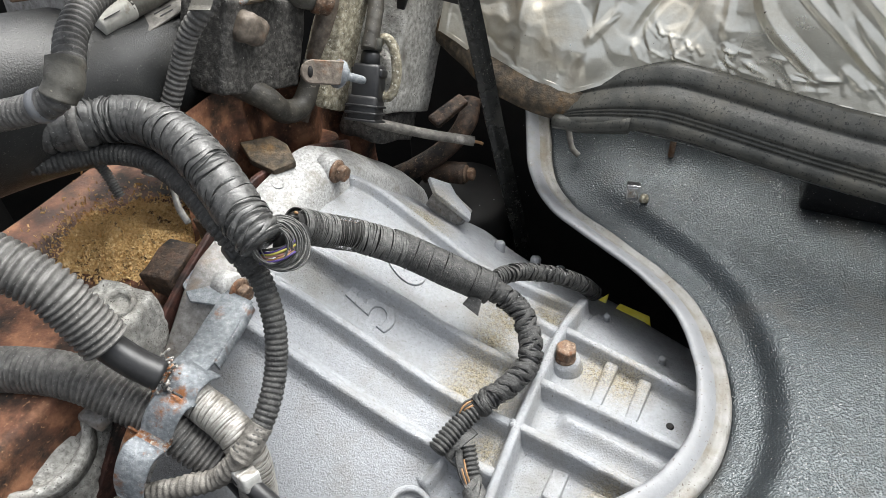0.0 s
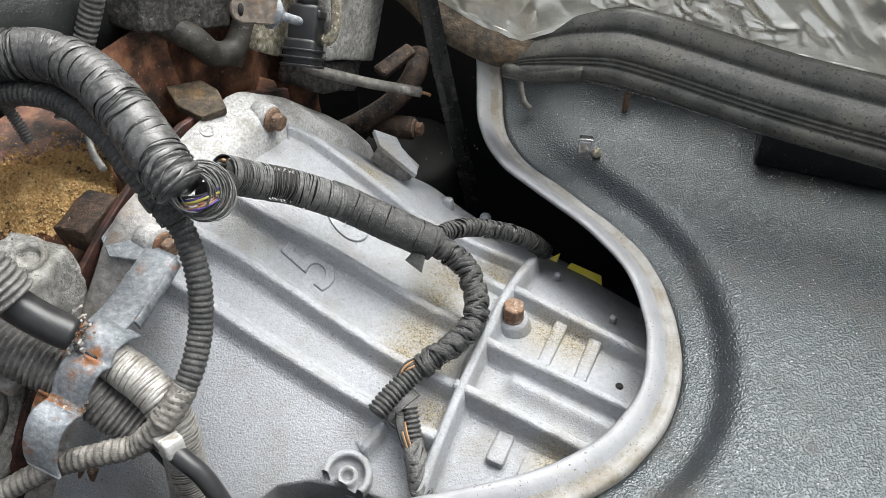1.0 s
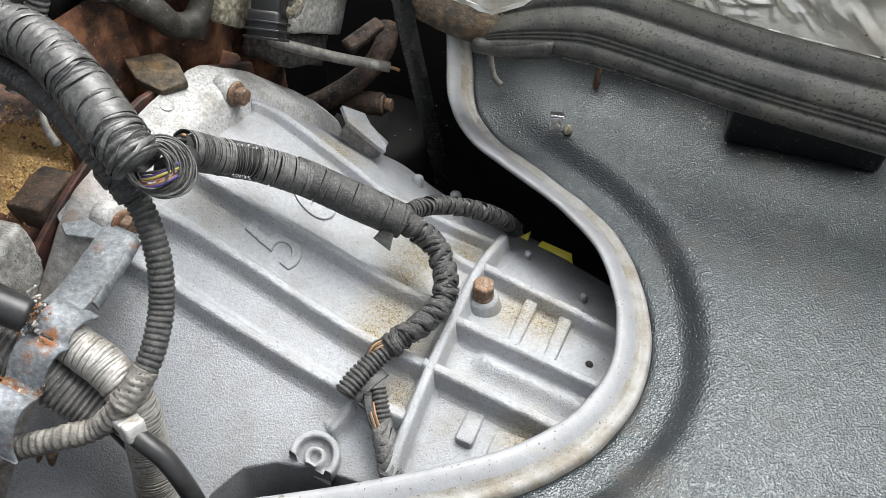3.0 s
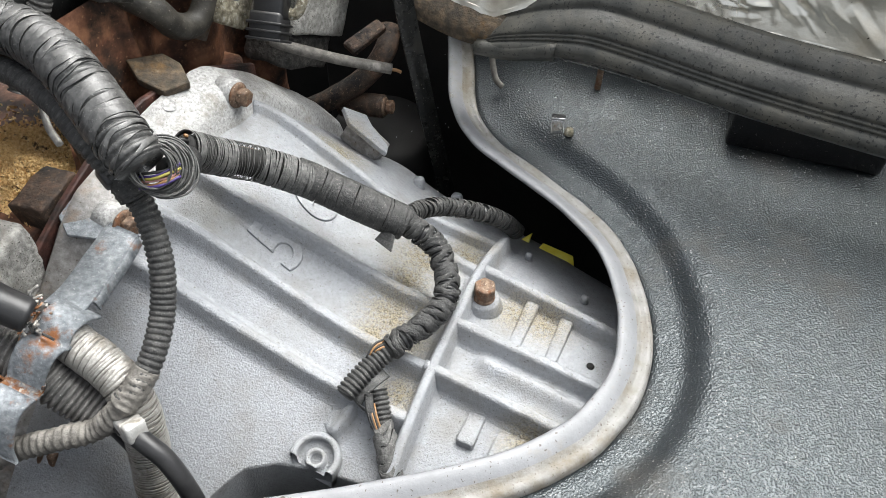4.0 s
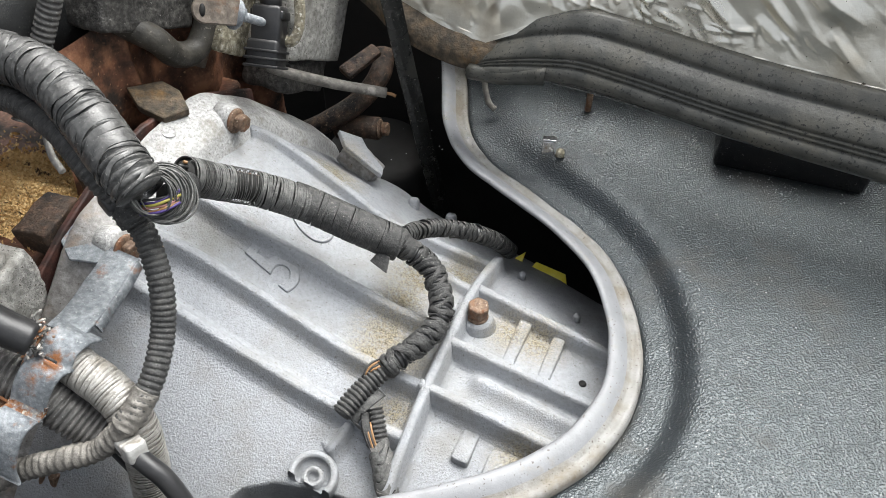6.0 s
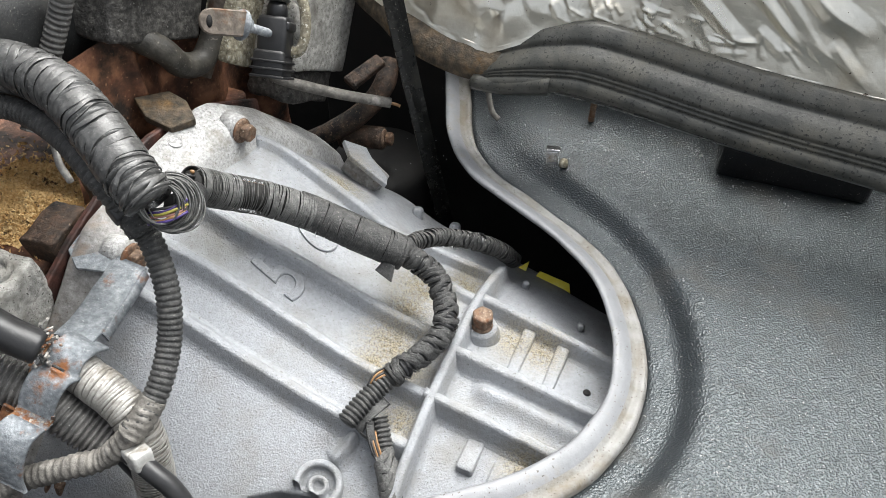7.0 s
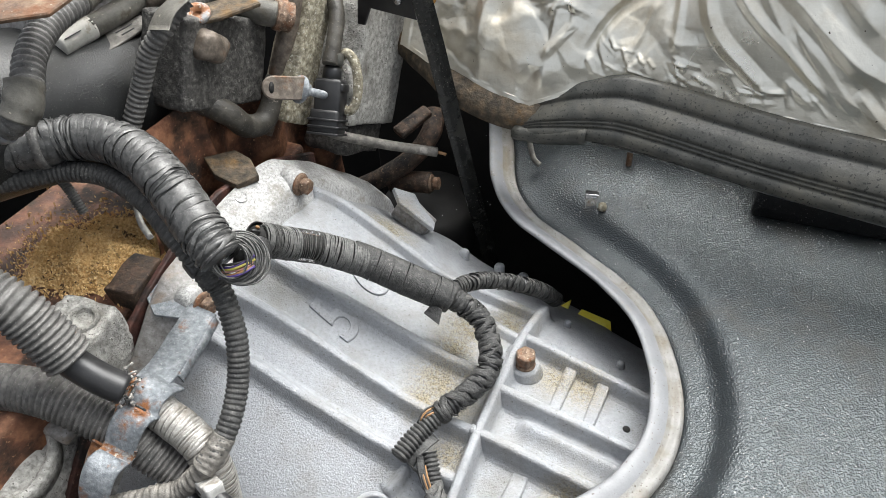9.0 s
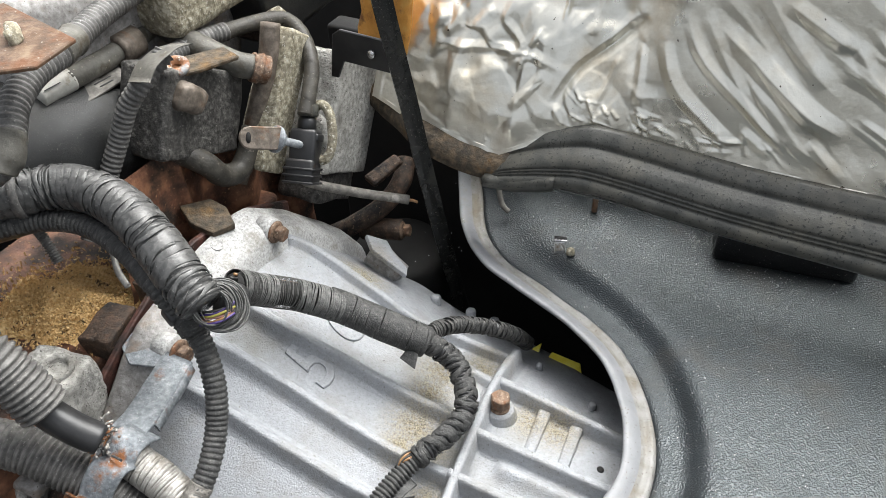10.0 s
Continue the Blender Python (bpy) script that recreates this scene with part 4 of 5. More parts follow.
    put("tape_winding", winding(branch, 0.0082, 0.0036, 0.0040, 0.0005, 8, 1.1, ((0.60, 0.65), (0.88, 0.93)), 0.5, 1.3), M_TAPE, core)
    put("ribbed_end", tube([(0.124, 0.363, -0.014), (0.108, 0.350, -0.019), (0.096, 0.338, -0.022), (0.087, 0.327, -0.025)], 0.0076, 0.0005, 18, corrugated(0.0034, 0.22)), M_TAPE, h)
    put("split_piece", tube([(0.109, 0.336, -0.034), (0.111, 0.326, -0.039), (0.113, 0.313, -0.046)], 0.0064, 0.0005, 16, corrugated(0.0032, 0.24)), M_TAPE, h, "black corrugated split piece")
    tail = [(0.1105, 0.3165, -0.0450), (0.114, 0.306, -0.049), (0.116, 0.296, -0.054), (0.118, 0.284, -0.061)]
    put("tape_tail", tube(tail, 0.0062, 0.001, 16, lumpy(3, 0.1)), M_BLACK, h)
    put("tape_winding", winding(tail, 0.0067, 0.0050, 0.0058, 0.0005, 3, 0.9, lift=1.6), M_CLOTH, h)
    put("tape_strip", sheet([(0.114, 0.344, -0.024), (0.106, 0.337, -0.024), (0.099, 0.332, -0.028), (0.094, 0.327, -0.036), (0.100, 0.323, -0.037), (0.106, 0.318, -0.038)], 0.0095, 0.0007, (-0.56, 0.45, 0.38)), M_CLOTH, h, "flat strip of loose tape")
    put("tape_strip", sheet([(0.103, 0.330, -0.029), (0.1035, 0.322, -0.032), (0.106, 0.314, -0.037), (0.110, 0.307, -0.041)], 0.0060, 0.0007, (1, 0.14, 0)), M_TAPE, h, "flat strip of loose tape")
    for i in range(4):
        o = 0.0013 * (i - 1.5)
        put("wire", tube([(0.1035 + o, 0.351 + o, -0.0145), (0.1085 + o, 0.3555 - o, -0.0105), (0.116 + o, 0.3605 - o, -0.0115)], 0.0009, 0.003, 7), M_WIRE[3 if i % 2 else 5], h)
        put("wire", tube([(0.1045 + o, 0.325, -0.0335), (0.1065 + o, 0.316, -0.0355), (0.110 + o, 0.307, -0.0415)], 0.0008, 0.003, 7), M_WIRE[3 if i % 2 else 5], h)
    side = [(0.126, 0.454, 0.013), (0.142, 0.473, 0.004), (0.158, 0.483, -0.004), (0.176, 0.488, -0.012), (0.195, 0.494, -0.025), (0.211, 0.505, -0.045), (0.225, 0.517, -0.07)]
    core = put("side_branch", tube(side, 0.0062, 0.0006, 18, corrugated(0.003, 0.2)), M_BLACK, h)
    put("tape_winding", winding(side, 0.0066, 0.0034, 0.0037, 0.0004, 9, 1.0, lift=1.2), M_TAPE, core)
    put("tape_tag", slab([(0, 0), (0.016, -0.004), (0.014, 0.008), (0.004, 0.010)], 0.0012, Matrix.Translation((0.106, 0.434, 0.012)) @ Matrix.Rotation(radians(-30), 4, "Z") @ Matrix.Rotation(radians(40), 4, "X"), 0.0004, 1), M_TAPE, h)

    s = thing("small_conduit", "thin grey corrugated conduit looping over the gearbox", "conduit")
    put("sleeve", tube([(-0.30, 0.37, 0.13), (-0.22, 0.425, 0.15), (-0.165, 0.447, 0.15), (-0.138, 0.454, 0.15), (-0.106, 0.447, 0.15), (-0.074, 0.424, 0.146), (-0.050, 0.398, 0.138), (-0.036, 0.388, 0.122),
                        (-0.027, 0.384, 0.106), (-0.021, 0.376, 0.095), (-0.015, 0.359, 0.076), (-0.0155, 0.341, 0.055), (-0.02, 0.32, 0.040), (-0.028, 0.305, 0.030), (-0.036, 0.296, 0.024)], 0.0078, 0.0006, 18, corrugated(0.0037, 0.12)), M_TAPE, s)
    put("end_tape", tube([(-0.024, 0.312, 0.034), (-0.031, 0.301, 0.027), (-0.038, 0.294, 0.022)], 0.0086, 0.001, 16, taped(4.0, 0.004, 0.12)), M_GREYTAPE, s, "old grey tape")
    tie = thing("cable_tie", "grey ribbed plastic cable tie on the harness", "cable tie")
    put("band", lathe([(0.0165, -0.003), (0.0178, -0.0028), (0.0178, 0.0028), (0.0165, 0.003)], axis_pose((-0.148, 0.4605, 0.170), (1, 0.2, 0.0)), 32), M_DUSTY, tie)
    put("tail", tube([(-0.160, 0.468, 0.150), (-0.152, 0.468, 0.125), (-0.145, 0.462, 0.105)], 0.0042, 0.0006, 10, corrugated(0.0022, 0.4)), M_DUSTY, tie)


build_harness()


# ---- cables, clamp bracket and wraps beside the bell ----
def build_clamp():
    b = thing("cable_bracket", "galvanised steel cable clamp bracket with orange rust", "bracket")
    way = Vector((-0.30, -0.88, -0.30)).normalized()
    put("arm", sheet([(-0.056, 0.408, 0.053), (-0.064, 0.383, 0.051), (-0.071, 0.358, 0.051), (-0.077, 0.342, 0.053)], 0.025, 0.0025, (1, -0.45, -0.12)), M_ZINC, b)
    put("arm_fold", sheet([(-0.045, 0.400, 0.050), (-0.052, 0.377, 0.047), (-0.060, 0.350, 0.046)], 0.008, 0.0025, (0.3, -0.1, -1)), M_ZINC, b)
    put("ear", slab([(-0.020, 0.002), (-0.012, -0.012), (0.014, -0.016), (0.013, 0.008), (-0.002, 0.008), (-0.016, 0.015)], 0.0025, Matrix.Translation((-0.080, 0.416, 0.054)) @ Matrix.Rotation(radians(20), 4, "X"), 0.0008, 1), M_ZINC, b)
    along = (0.80, -0.25, -0.50)
    put("upper_saddle", sheet([(-0.066, 0.346, 0.048), (-0.068, 0.337, 0.057), (-0.073, 0.328, 0.058), (-0.077, 0.321, 0.051)], 0.0225, 0.003, along), M_ZINC, b)
    put("middle_saddle", sheet([(-0.076, 0.323, 0.049), (-0.079, 0.318, 0.053), (-0.084, 0.312, 0.050), (-0.091, 0.307, 0.038), (-0.094, 0.304, 0.030)], 0.0225, 0.003, along), M_ZINC, b)
    put("rusty_valley", sheet([(-0.091, 0.3065, 0.036), (-0.0955, 0.303, 0.0288), (-0.099, 0.298, 0.0298)], 0.0228, 0.0034, along), M_EDGERUST, b, "rust-orange crease of the clamp")
    put("lower_saddle", sheet([(-0.097, 0.300, 0.0295), (-0.101, 0.293, 0.031), (-0.106, 0.286, 0.024), (-0.112, 0.281, 0.008), (-0.114, 0.279, -0.006)], 0.0225, 0.003, along), M_ZINC, b)
    put("rusty_edge", sheet([(-0.083, 0.332, 0.062), (-0.088, 0.325, 0.060), (-0.094, 0.317, 0.050), (-0.101, 0.311, 0.038)], 0.004, 0.0036, along), M_EDGERUST, b, "rust-orange edge of the clamp")
    put("tongue", sheet([(-0.108, 0.308, 0.034), (-0.117, 0.302, 0.018), (-0.124, 0.295, 0.0)], 0.010, 0.0025, along), M_EDGERUST, b, "rust-covered tongue")
    a = thing("cable_in_conduit", "grey corrugated conduit over a black cable end", "conduit")
    put("sleeve", tube([(-0.26, 0.37, 0.19), (-0.19, 0.355, 0.165), (-0.144, 0.345, 0.139), (-0.128, 0.340, 0.119), (-0.113, 0.333, 0.093)], 0.0165, 0.0009, 20, corrugated(0.0042, 0.19)), M_DUSTY, a)
    put("cable", tube([(-0.118, 0.336, 0.098), (-0.113, 0.334, 0.088), (-0.099, 0.330, 0.076), (-0.084, 0.327, 0.067)], 0.0105, 0.003, 18), M_BLACK, a)
    for i in range(46):
        r = random.Random(i)
        p = (-0.083 + r.uniform(-0.006, 0.005), 0.327 + r.uniform(-0.009, 0.010), 0.066 + r.uniform(-0.008, 0.008))
        q = tuple(c + r.uniform(-0.004, 0.006) for c in p)
        put("frayed_strand", tube([p, tuple((x + y) / 2 + r.uniform(-0.002, 0.002) for x, y in zip(p, q)), q], 0.0009, 0.002, 6), (M_BRAID, M_BRAID, M_TAPE, M_EDGERUST, M_EDGERUST)[i % 5], a)
    c = thing("lower_cable_in_conduit", "grey corrugated conduit held in the rusty clamp", "conduit")
    put("sleeve", tube([(-0.30, 0.335, 0.04), (-0.23, 0.345, 0.049), (-0.183, 0.343, 0.052), (-0.149, 0.337, 0.05), (-0.120, 0.329, 0.038), (-0.097, 0.322, 0.027), (-0.083, 0.316, 0.014), (-0.072, 0.312, 0.004), (-0.057, 0.306, -0.008)], 0.0162, 0.0009, 20, corrugated(0.0040, 0.19)), M_DUSTY, c)
    put("core", tube([(-0.062, 0.309, 0.0), (-0.052, 0.304, -0.012), (-0.042, 0.298, -0.03)], 0.010, 0.003, 16), M_BLACK, c, "black cable core")
    w = thing("wrapped_cable", "cable bound in silvery thread heat wrap", "cable")
    put("core", tube([(-0.080, 0.336, 0.040), (-0.068, 0.328, 0.034), (-0.054, 0.320, 0.028), (-0.040, 0.309, 0.018), (-0.034, 0.299, 0.0), (-0.034, 0.289, -0.03), (-0.034, 0.276, -0.06), (-0.03, 0.262, -0.1)], 0.0119, 0.002, 18), M_GREYTAPE, w)
    put("thread_winding", winding([(-0.080, 0.336, 0.040), (-0.068, 0.328, 0.034), (-0.054, 0.320, 0.028), (-0.040, 0.309, 0.018), (-0.034, 0.299, 0.0), (-0.034, 0.289, -0.03), (-0.034, 0.276, -0.06), (-0.03, 0.262, -0.1)], 0.0121, 0.0019, 0.0018, 0.0004, 11, 0.4, lift=0.8), M_BRAID, w)
    t = thing("taped_branch_lead", "thin lead wound in old grey tape", "cable")
    put("lead", tube([(-0.026, 0.309, 0.030), (-0.036, 0.297, 0.022), (-0.046, 0.292, 0.012), (-0.059, 0.290, 0.002), (-0.081, 0.287, -0.002), (-0.102, 0.286, -0.010), (-0.125, 0.283, -0.02), (-0.17, 0.27, -0.04)], 0.0072, 0.001, 14, wrapped(0.005, 0.22, 5.0, 0.16)), M_GREYTAPE, t)
    f = thing("ferruled_cable", "black cable with a square bright ferrule", "cable")
    put("ferrule", block((0.013, 0.017, 0.012), axis_pose((-0.033, 0.285, 0.013), (-0.1, 0.4, 1)) @ Matrix.Rotation(radians(35), 4, "Z"), 0.0018), M_FERRULE, f)
    put("band", block((0.0135, 0.0035, 0.0125), axis_pose((-0.033, 0.285, 0.013), (-0.1, 0.4, 1)) @ Matrix.Rotation(radians(35), 4, "Z"), 0.001), M_BRAID, f)
    put("sheath", tube([(-0.040, 0.289, 0.010), (-0.033, 0.284, 0.010), (-0.023, 0.277, 0.006), (-0.014, 0.272, -0.002), (-0.006, 0.265, -0.017), (-0.001, 0.259, -0.04), (0.0, 0.255, -0.09)], 0.0062, 0.003, 16), M_BLACK, f)


build_clamp()


# ---- engine side ----
def build_engine():
    e = thing("engine_block", "rust-brown cast iron engine block with ledges", "engine")
    # rear face with shallow upright flutes
    vs, ts = np.arange(-0.30, 0.26, 0.003), np.linspace(0, 1, 50)
    verts = []
    for v in vs:
        top = float(np.interp(v, [-0.3, -0.02, 0.0, 0.06, 0.12, 0.26], [0.04, 0.04, 0.15, 0.15, 0.122, 0.118]))
        for f in ts:
            z = -0.12 + (top + 0.12) * f
            ridge = 0.006 * math.exp(-((v - 0.062) / 0.004) ** 2) + 0.010 * math.cos((v - 0.13) * 70) * float(ease((v - 0.07) / 0.03))
            verts.append(at(-0.128 + ridge - 0.25 * max(0, v - 0.20) + 0.002 * noise.noise((v * 40, z * 40, 0)), v, z))
    zs = ts
    k = len(zs)
    put("rear_face", mesh_from(verts, [(i * k + j, (i + 1) * k + j, (i + 1) * k + j + 1, i * k + j + 1) for i in range(len(vs) - 1) for j in range(k - 1)]), M_RUST, e)
    put("ledge", block((0.18, 0.42, 0.05), uvz(-0.20, -0.05, 0.018), 0.006, 0.004, 7), M_RUST, e)
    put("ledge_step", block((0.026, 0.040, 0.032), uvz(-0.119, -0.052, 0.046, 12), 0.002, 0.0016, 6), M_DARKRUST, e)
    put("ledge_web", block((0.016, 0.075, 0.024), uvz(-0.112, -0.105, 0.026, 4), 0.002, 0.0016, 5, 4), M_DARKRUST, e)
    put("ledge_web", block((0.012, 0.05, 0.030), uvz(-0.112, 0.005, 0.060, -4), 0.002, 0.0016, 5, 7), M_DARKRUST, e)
    put("separator_plate", slab([(-0.25, -0.20), (0.16, -0.20), (0.15, 0.045), (0.10, 0.072), (0.06, 0.084), (0.03, 0.088), (-0.01, 0.083), (-0.06, 0.062), (-0.11, 0.034), (-0.16, -0.008), (-0.22, -0.07)], 0.005,
                                Matrix.Translation(at(-0.099, 0, 0)) @ Matrix(((-SA, 0, CA, 0), (CA, 0, SA, 0), (0, 1, 0, 0), (0, 0, 0, 1))), 0.001, 1), M_DARKRED, e, "dark red-brown steel separator plate")
    put("corner_tab", slab([(-0.020, -0.013), (0.002, -0.016), (0.022, -0.008), (0.024, 0.012), (0.004, 0.017), (-0.012, 0.012)], 0.007, uvz(-0.105, 0.058, 0.087, -20) @ Matrix.Rotation(radians(12), 4, "Y"), 0.0012), M_DIRTY, e)
    # aluminium blocks on the near side
    c = thing("cast_bracket", "pitted pale cast aluminium bracket with a threaded hole", "bracket")
    put("body", block((0.05, 0.042, 0.06), Matrix.Translation((-0.140, 0.388, 0.040)) @ Matrix.Rotation(radians(-20), 4, "Z"), 0.005, 0.0022, 8), M_OLDCAST, c)
    put("eye", lathe([(0.012, -0.006), (0.0115, 0.004), (0.009, 0.005), (0.0075, 0.002), (0.0065, -0.004), (0, -0.004)], axis_pose((-0.132, 0.386, 0.070), (0.15, -0.2, 1)), 18), M_OLDCAST, c)
    # Flat near-black disc in the eye: the bore's shade put into colour.
    put("thread", lathe([(0.0, -0.0020), (0.0062, -0.0020), (0.0064, -0.0036), (0.0, -0.0036)], axis_pose((-0.132, 0.386, 0.0705), (0.15, -0.2, 1)), 18), M_DARK, c, "near-black disc standing for the shade in the threaded hole")
    d = thing("accessory_housing", "corroded cast housing with a round ribbed opening", "housing")
    put("body", block((0.10, 0.07, 0.06), Matrix.Translation((-0.205, 0.335, -0.03)) @ Matrix.Rotation(radians(-15), 4, "Z"), 0.012, 0.005, 5, 3), M_OLDCAST, d)
    put("bore", lathe([(0.042, -0.01), (0.041, 0.008), (0.037, 0.010), (0.034, 0.006), (0.033, 0.0), (0.029, 0.0), (0.027, 0.004), (0.018, 0.007), (0, 0.008)], axis_pose((-0.195, 0.315, 0.004), (0.2, -0.2, 1)), 32), M_OLDCAST, d)
    put("plate", block((0.075, 0.06, 0.012), Matrix.Translation((-0.165, 0.365, 0.012)) @ Matrix.Rotation(radians(-25), 4, "Z"), 0.004, 0.003, 4, 5), M_FLANGE, d)


build_engine()


def build_upper():
    b = thing("valve_block", "grimy dark cast block behind the gearbox", "engine part")
    put("body", block((0.045, 0.092, 0.070), uvz(-0.135, 0.092, 0.166) @ Matrix.Rotation(radians(-25), 4, "X"), 0.003, 0.0014, 9), M_GRIME, b)
    put("foot", block((0.022, 0.026, 0.022), uvz(-0.112, 0.077, 0.190) @ Matrix.Rotation(radians(-40), 4, "X"), 0.005, 0.002, 4, 2), M_BROWN, b)
    put("bracket", slab([(-0.012, -0.03), (0.012, -0.03), (0.016, 0.0), (0.010, 0.035), (-0.012, 0.03)], 0.004, Matrix.Translation((-0.045, 0.572, 0.205)) @ Matrix.Rotation(radians(-62), 4, "Z"), 0.0012, 1), M_DIRTY, b)
    put("eyelet", lathe([(0.010, 0), (0.010, 0.003), (0.0085, 0.004), (0.0045, 0.004), (0.004, 0.0), (0, 0.0)], axis_pose((-0.053, 0.560, 0.210), (0.1, -0.35, 1)), 20), M_EDGERUST, b, "rusty eyelet")
    c = thing("post_casting", "yellowish corroded cast post", "engine part")
    put("body", block((0.03, 0.032, 0.125), uvz(-0.103, 0.166, 0.143) @ Matrix.Rotation(radians(-36), 4, "X"), 0.0025, 0.0012, 9), M_LICHEN, c)
    put("rod", tube([(-0.036, 0.588, 0.082), (-0.026, 0.602, 0.105), (-0.012, 0.611, 0.14), (0.002, 0.624, 0.18), (0.008, 0.635, 0.21)], 0.0085, 0.004, 14, lumpy(3, 0.05)), M_BROWN, c)
    d = thing("cast_block", "rough grey-white corroded cast block", "engine part")
    put("body", block((0.05, 0.082, 0.115), uvz(-0.095, 0.243, 0.092) @ Matrix.Rotation(radians(-30), 4, "X"), 0.003, 0.0014, 10), M_OLDCAST, d)
    put("foot", block((0.045, 0.07, 0.03), uvz(-0.10, 0.205, 0.028) @ Matrix.Rotation(radians(-30), 4, "X"), 0.004, 0.002, 5), M_GRIME, d)
    # sensor plug
    s = thing("sensor_plug", "black electrical plug in a stained oval housing", "connector")
    m = axis_pose((0.0285, 0.598, 0.116), (0.008, 0.035, 0.052))
    put("shell", block((0.0240, 0.0210, 0.034), m @ Matrix.Translation((0, 0, -0.006)), 0.0030), M_BLACK, s)
    put("shoulder", block((0.0275, 0.0170, 0.007), m @ Matrix.Translation((0, 0, 0.004)), 0.0015), M_BLACK, s)
    put("neck", lathe([(0.0085, 0.008), (0.0082, 0.018), (0.0065, 0.022), (0.0, 0.022)], m, 18), M_BLACK, s)
    put("base", block((0.026, 0.024, 0.022), m @ Matrix.Translation((0.001, 0.0, -0.026)), 0.003), M_BLACK, s)
    put("latch", block((0.010, 0.007, 0.024), m @ Matrix.Translation((0.002, -0.0095, -0.002)), 0.002), M_BLACK, s)
    put("boot", lathe([(0.0085, 0.022), (0.0092, 0.024), (0.0088, 0.032), (0.006, 0.034)], m, 18), M_RUBBER, s)
    put("collar", tube([tuple(Vector((0.042, 0.607, 0.119)) + Vector((0.0100 * math.cos(a), 0.0145 * math.sin(a) - 0.002 * math.cos(a), 0.0200 * math.sin(a) + 0.002 * math.cos(a)))) for a in np.linspace(-3.14, 3.14, 25)], 0.0042, 0.002, 12, lumpy(1, 0.12)), M_LICHEN, s, "stained pale oval collar")
    put("collar_face", lathe([(0.0, 0.0), (0.012, 0.0), (0.0125, -0.004), (0.0, -0.004)], axis_pose((0.04, 0.613, 0.115), (0.25, -0.75, 0.6)) @ Matrix.Diagonal((0.8, 1.5, 1, 1)), 24), M_OLDCAST, s)
    for k in range(3):
        put("fin", block((0.0285, 0.0265, 0.0022), m @ Matrix.Translation((0.001, 0.0, -0.024 - 0.006 * k)), 0.0008), M_BLACK, s)
    for k in range(3):
        put("wire", tube([(0.0315 + 0.003 * (k - 1), 0.609, 0.134), (0.033 + 0.003 * (k - 1), 0.616, 0.144), (0.034 + 0.002 * (k - 1), 0.621, 0.152)], 0.0013, 0.003, 7), M_WIRE[(0, 3, 5)[k]], s)
    t = thing("threaded_stud", "zinc stud and nut on a drilled tab", "stud")
    dr = Vector((0.021, 0.017, -0.019)).normalized()
    p = Vector((0.010, 0.567, 0.139))
    put("tab", slab([(0.009, -0.0095), (0.009, 0.0095), (-0.019, 0.0095)] + [(-0.019 - 0.0095 * math.sin(k * math.pi / 8), 0.0095 * math.cos(k * math.pi / 8)) for k in range(1, 8)] + [(-0.019, -0.0095)], 0.004, axis_pose(p - dr * 0.004, (0.45, -0.7, 0.45)) @ Matrix.Rotation(radians(-20), 4, "Z"), 0.001, 1), M_BROWN, t)
    # The tab is not pierced; an oval near-black disc paints the slot's shade.
    put("slot_disc", lathe([(0.0, 0.0046), (0.0042, 0.0046), (0.0045, 0.0035)], axis_pose(p - dr * 0.004, (0.45, -0.7, 0.45)) @ Matrix.Rotation(radians(-20), 4, "Z") @ Matrix.Translation((-0.021, 0, 0)) @ Matrix.Diagonal((0.5, 1.05, 1, 1)), 16), M_DARK, t, "oval near-black disc standing for the shade in a slotted hole")
    put("washer", lathe([(0.0035, -0.001), (0.0115, -0.001), (0.0115, 0.001), (0.0035, 0.001)], axis_pose(p, dr)), M_ZINC, t)
    put("nut", hexagon(0.0078, 0.007, axis_pose(p, dr)), M_ZINC, t)
    put("stud", lathe([(0.0036, 0.0), (0.0036, 0.024), (0.0026, 0.027), (0, 0.027)], axis_pose(p, dr), 12), M_ZINC, t)
    # hoses and leads
    def run(name, label, cat, pts, r, mat, shape=None, step=0.003, part="sleeve"):
        o = thing(name, label, cat)
        put(part, tube(pts, r, step, 16, shape), mat, o)
        return o
    o = run("engine_lead", "grey taped engine lead running to the plug", "cable", [(-0.074, 0.588, 0.202), (-0.052, 0.622, 0.202), (-0.033, 0.643, 0.200)], 0.0082, M_DUSTY, corrugated(0.004, 0.2), 0.001)
    put("taped_length", tube([(-0.036, 0.640, 0.200), (-0.013, 0.664, 0.197), (0.009, 0.683, 0.192), (0.026, 0.668, 0.186), (0.036, 0.642, 0.170), (0.034, 0.620, 0.151), (0.030, 0.606, 0.138)], 0.0068, 0.0008, 16, wrapped(0.011, 0.05, 2, 0.07)), M_OLDHOSE, o)
    put("tape_flag", sheet([(-0.040, 0.546, 0.236), (-0.050, 0.534, 0.237), (-0.060, 0.521, 0.232), (-0.065, 0.512, 0.224)], 0.026, 0.0012, (0.80, -0.55, 0.25)), M_HOSE, o, "crumpled flag of old tape")
    o = run("coolant_hose", "greyed rubber hose with a rusty clamped end", "hose", [(-0.16, 0.69, 0.225), (-0.134, 0.672, 0.22), (-0.105, 0.654, 0.215), (-0.06, 0.620, 0.204), (-0.023, 0.606, 0.190), (-0.006, 0.607, 0.184)], 0.0105, M_HOSE, lumpy(4, 0.05))
    put("hose_clamp", tube([(-0.008, 0.606, 0.185), (0.004, 0.610, 0.179)], 0.0118, 0.0008, 18, wrapped(0.007, 0.10, 2, 0.16)), M_BOLT, o, "rusty hose clamp")
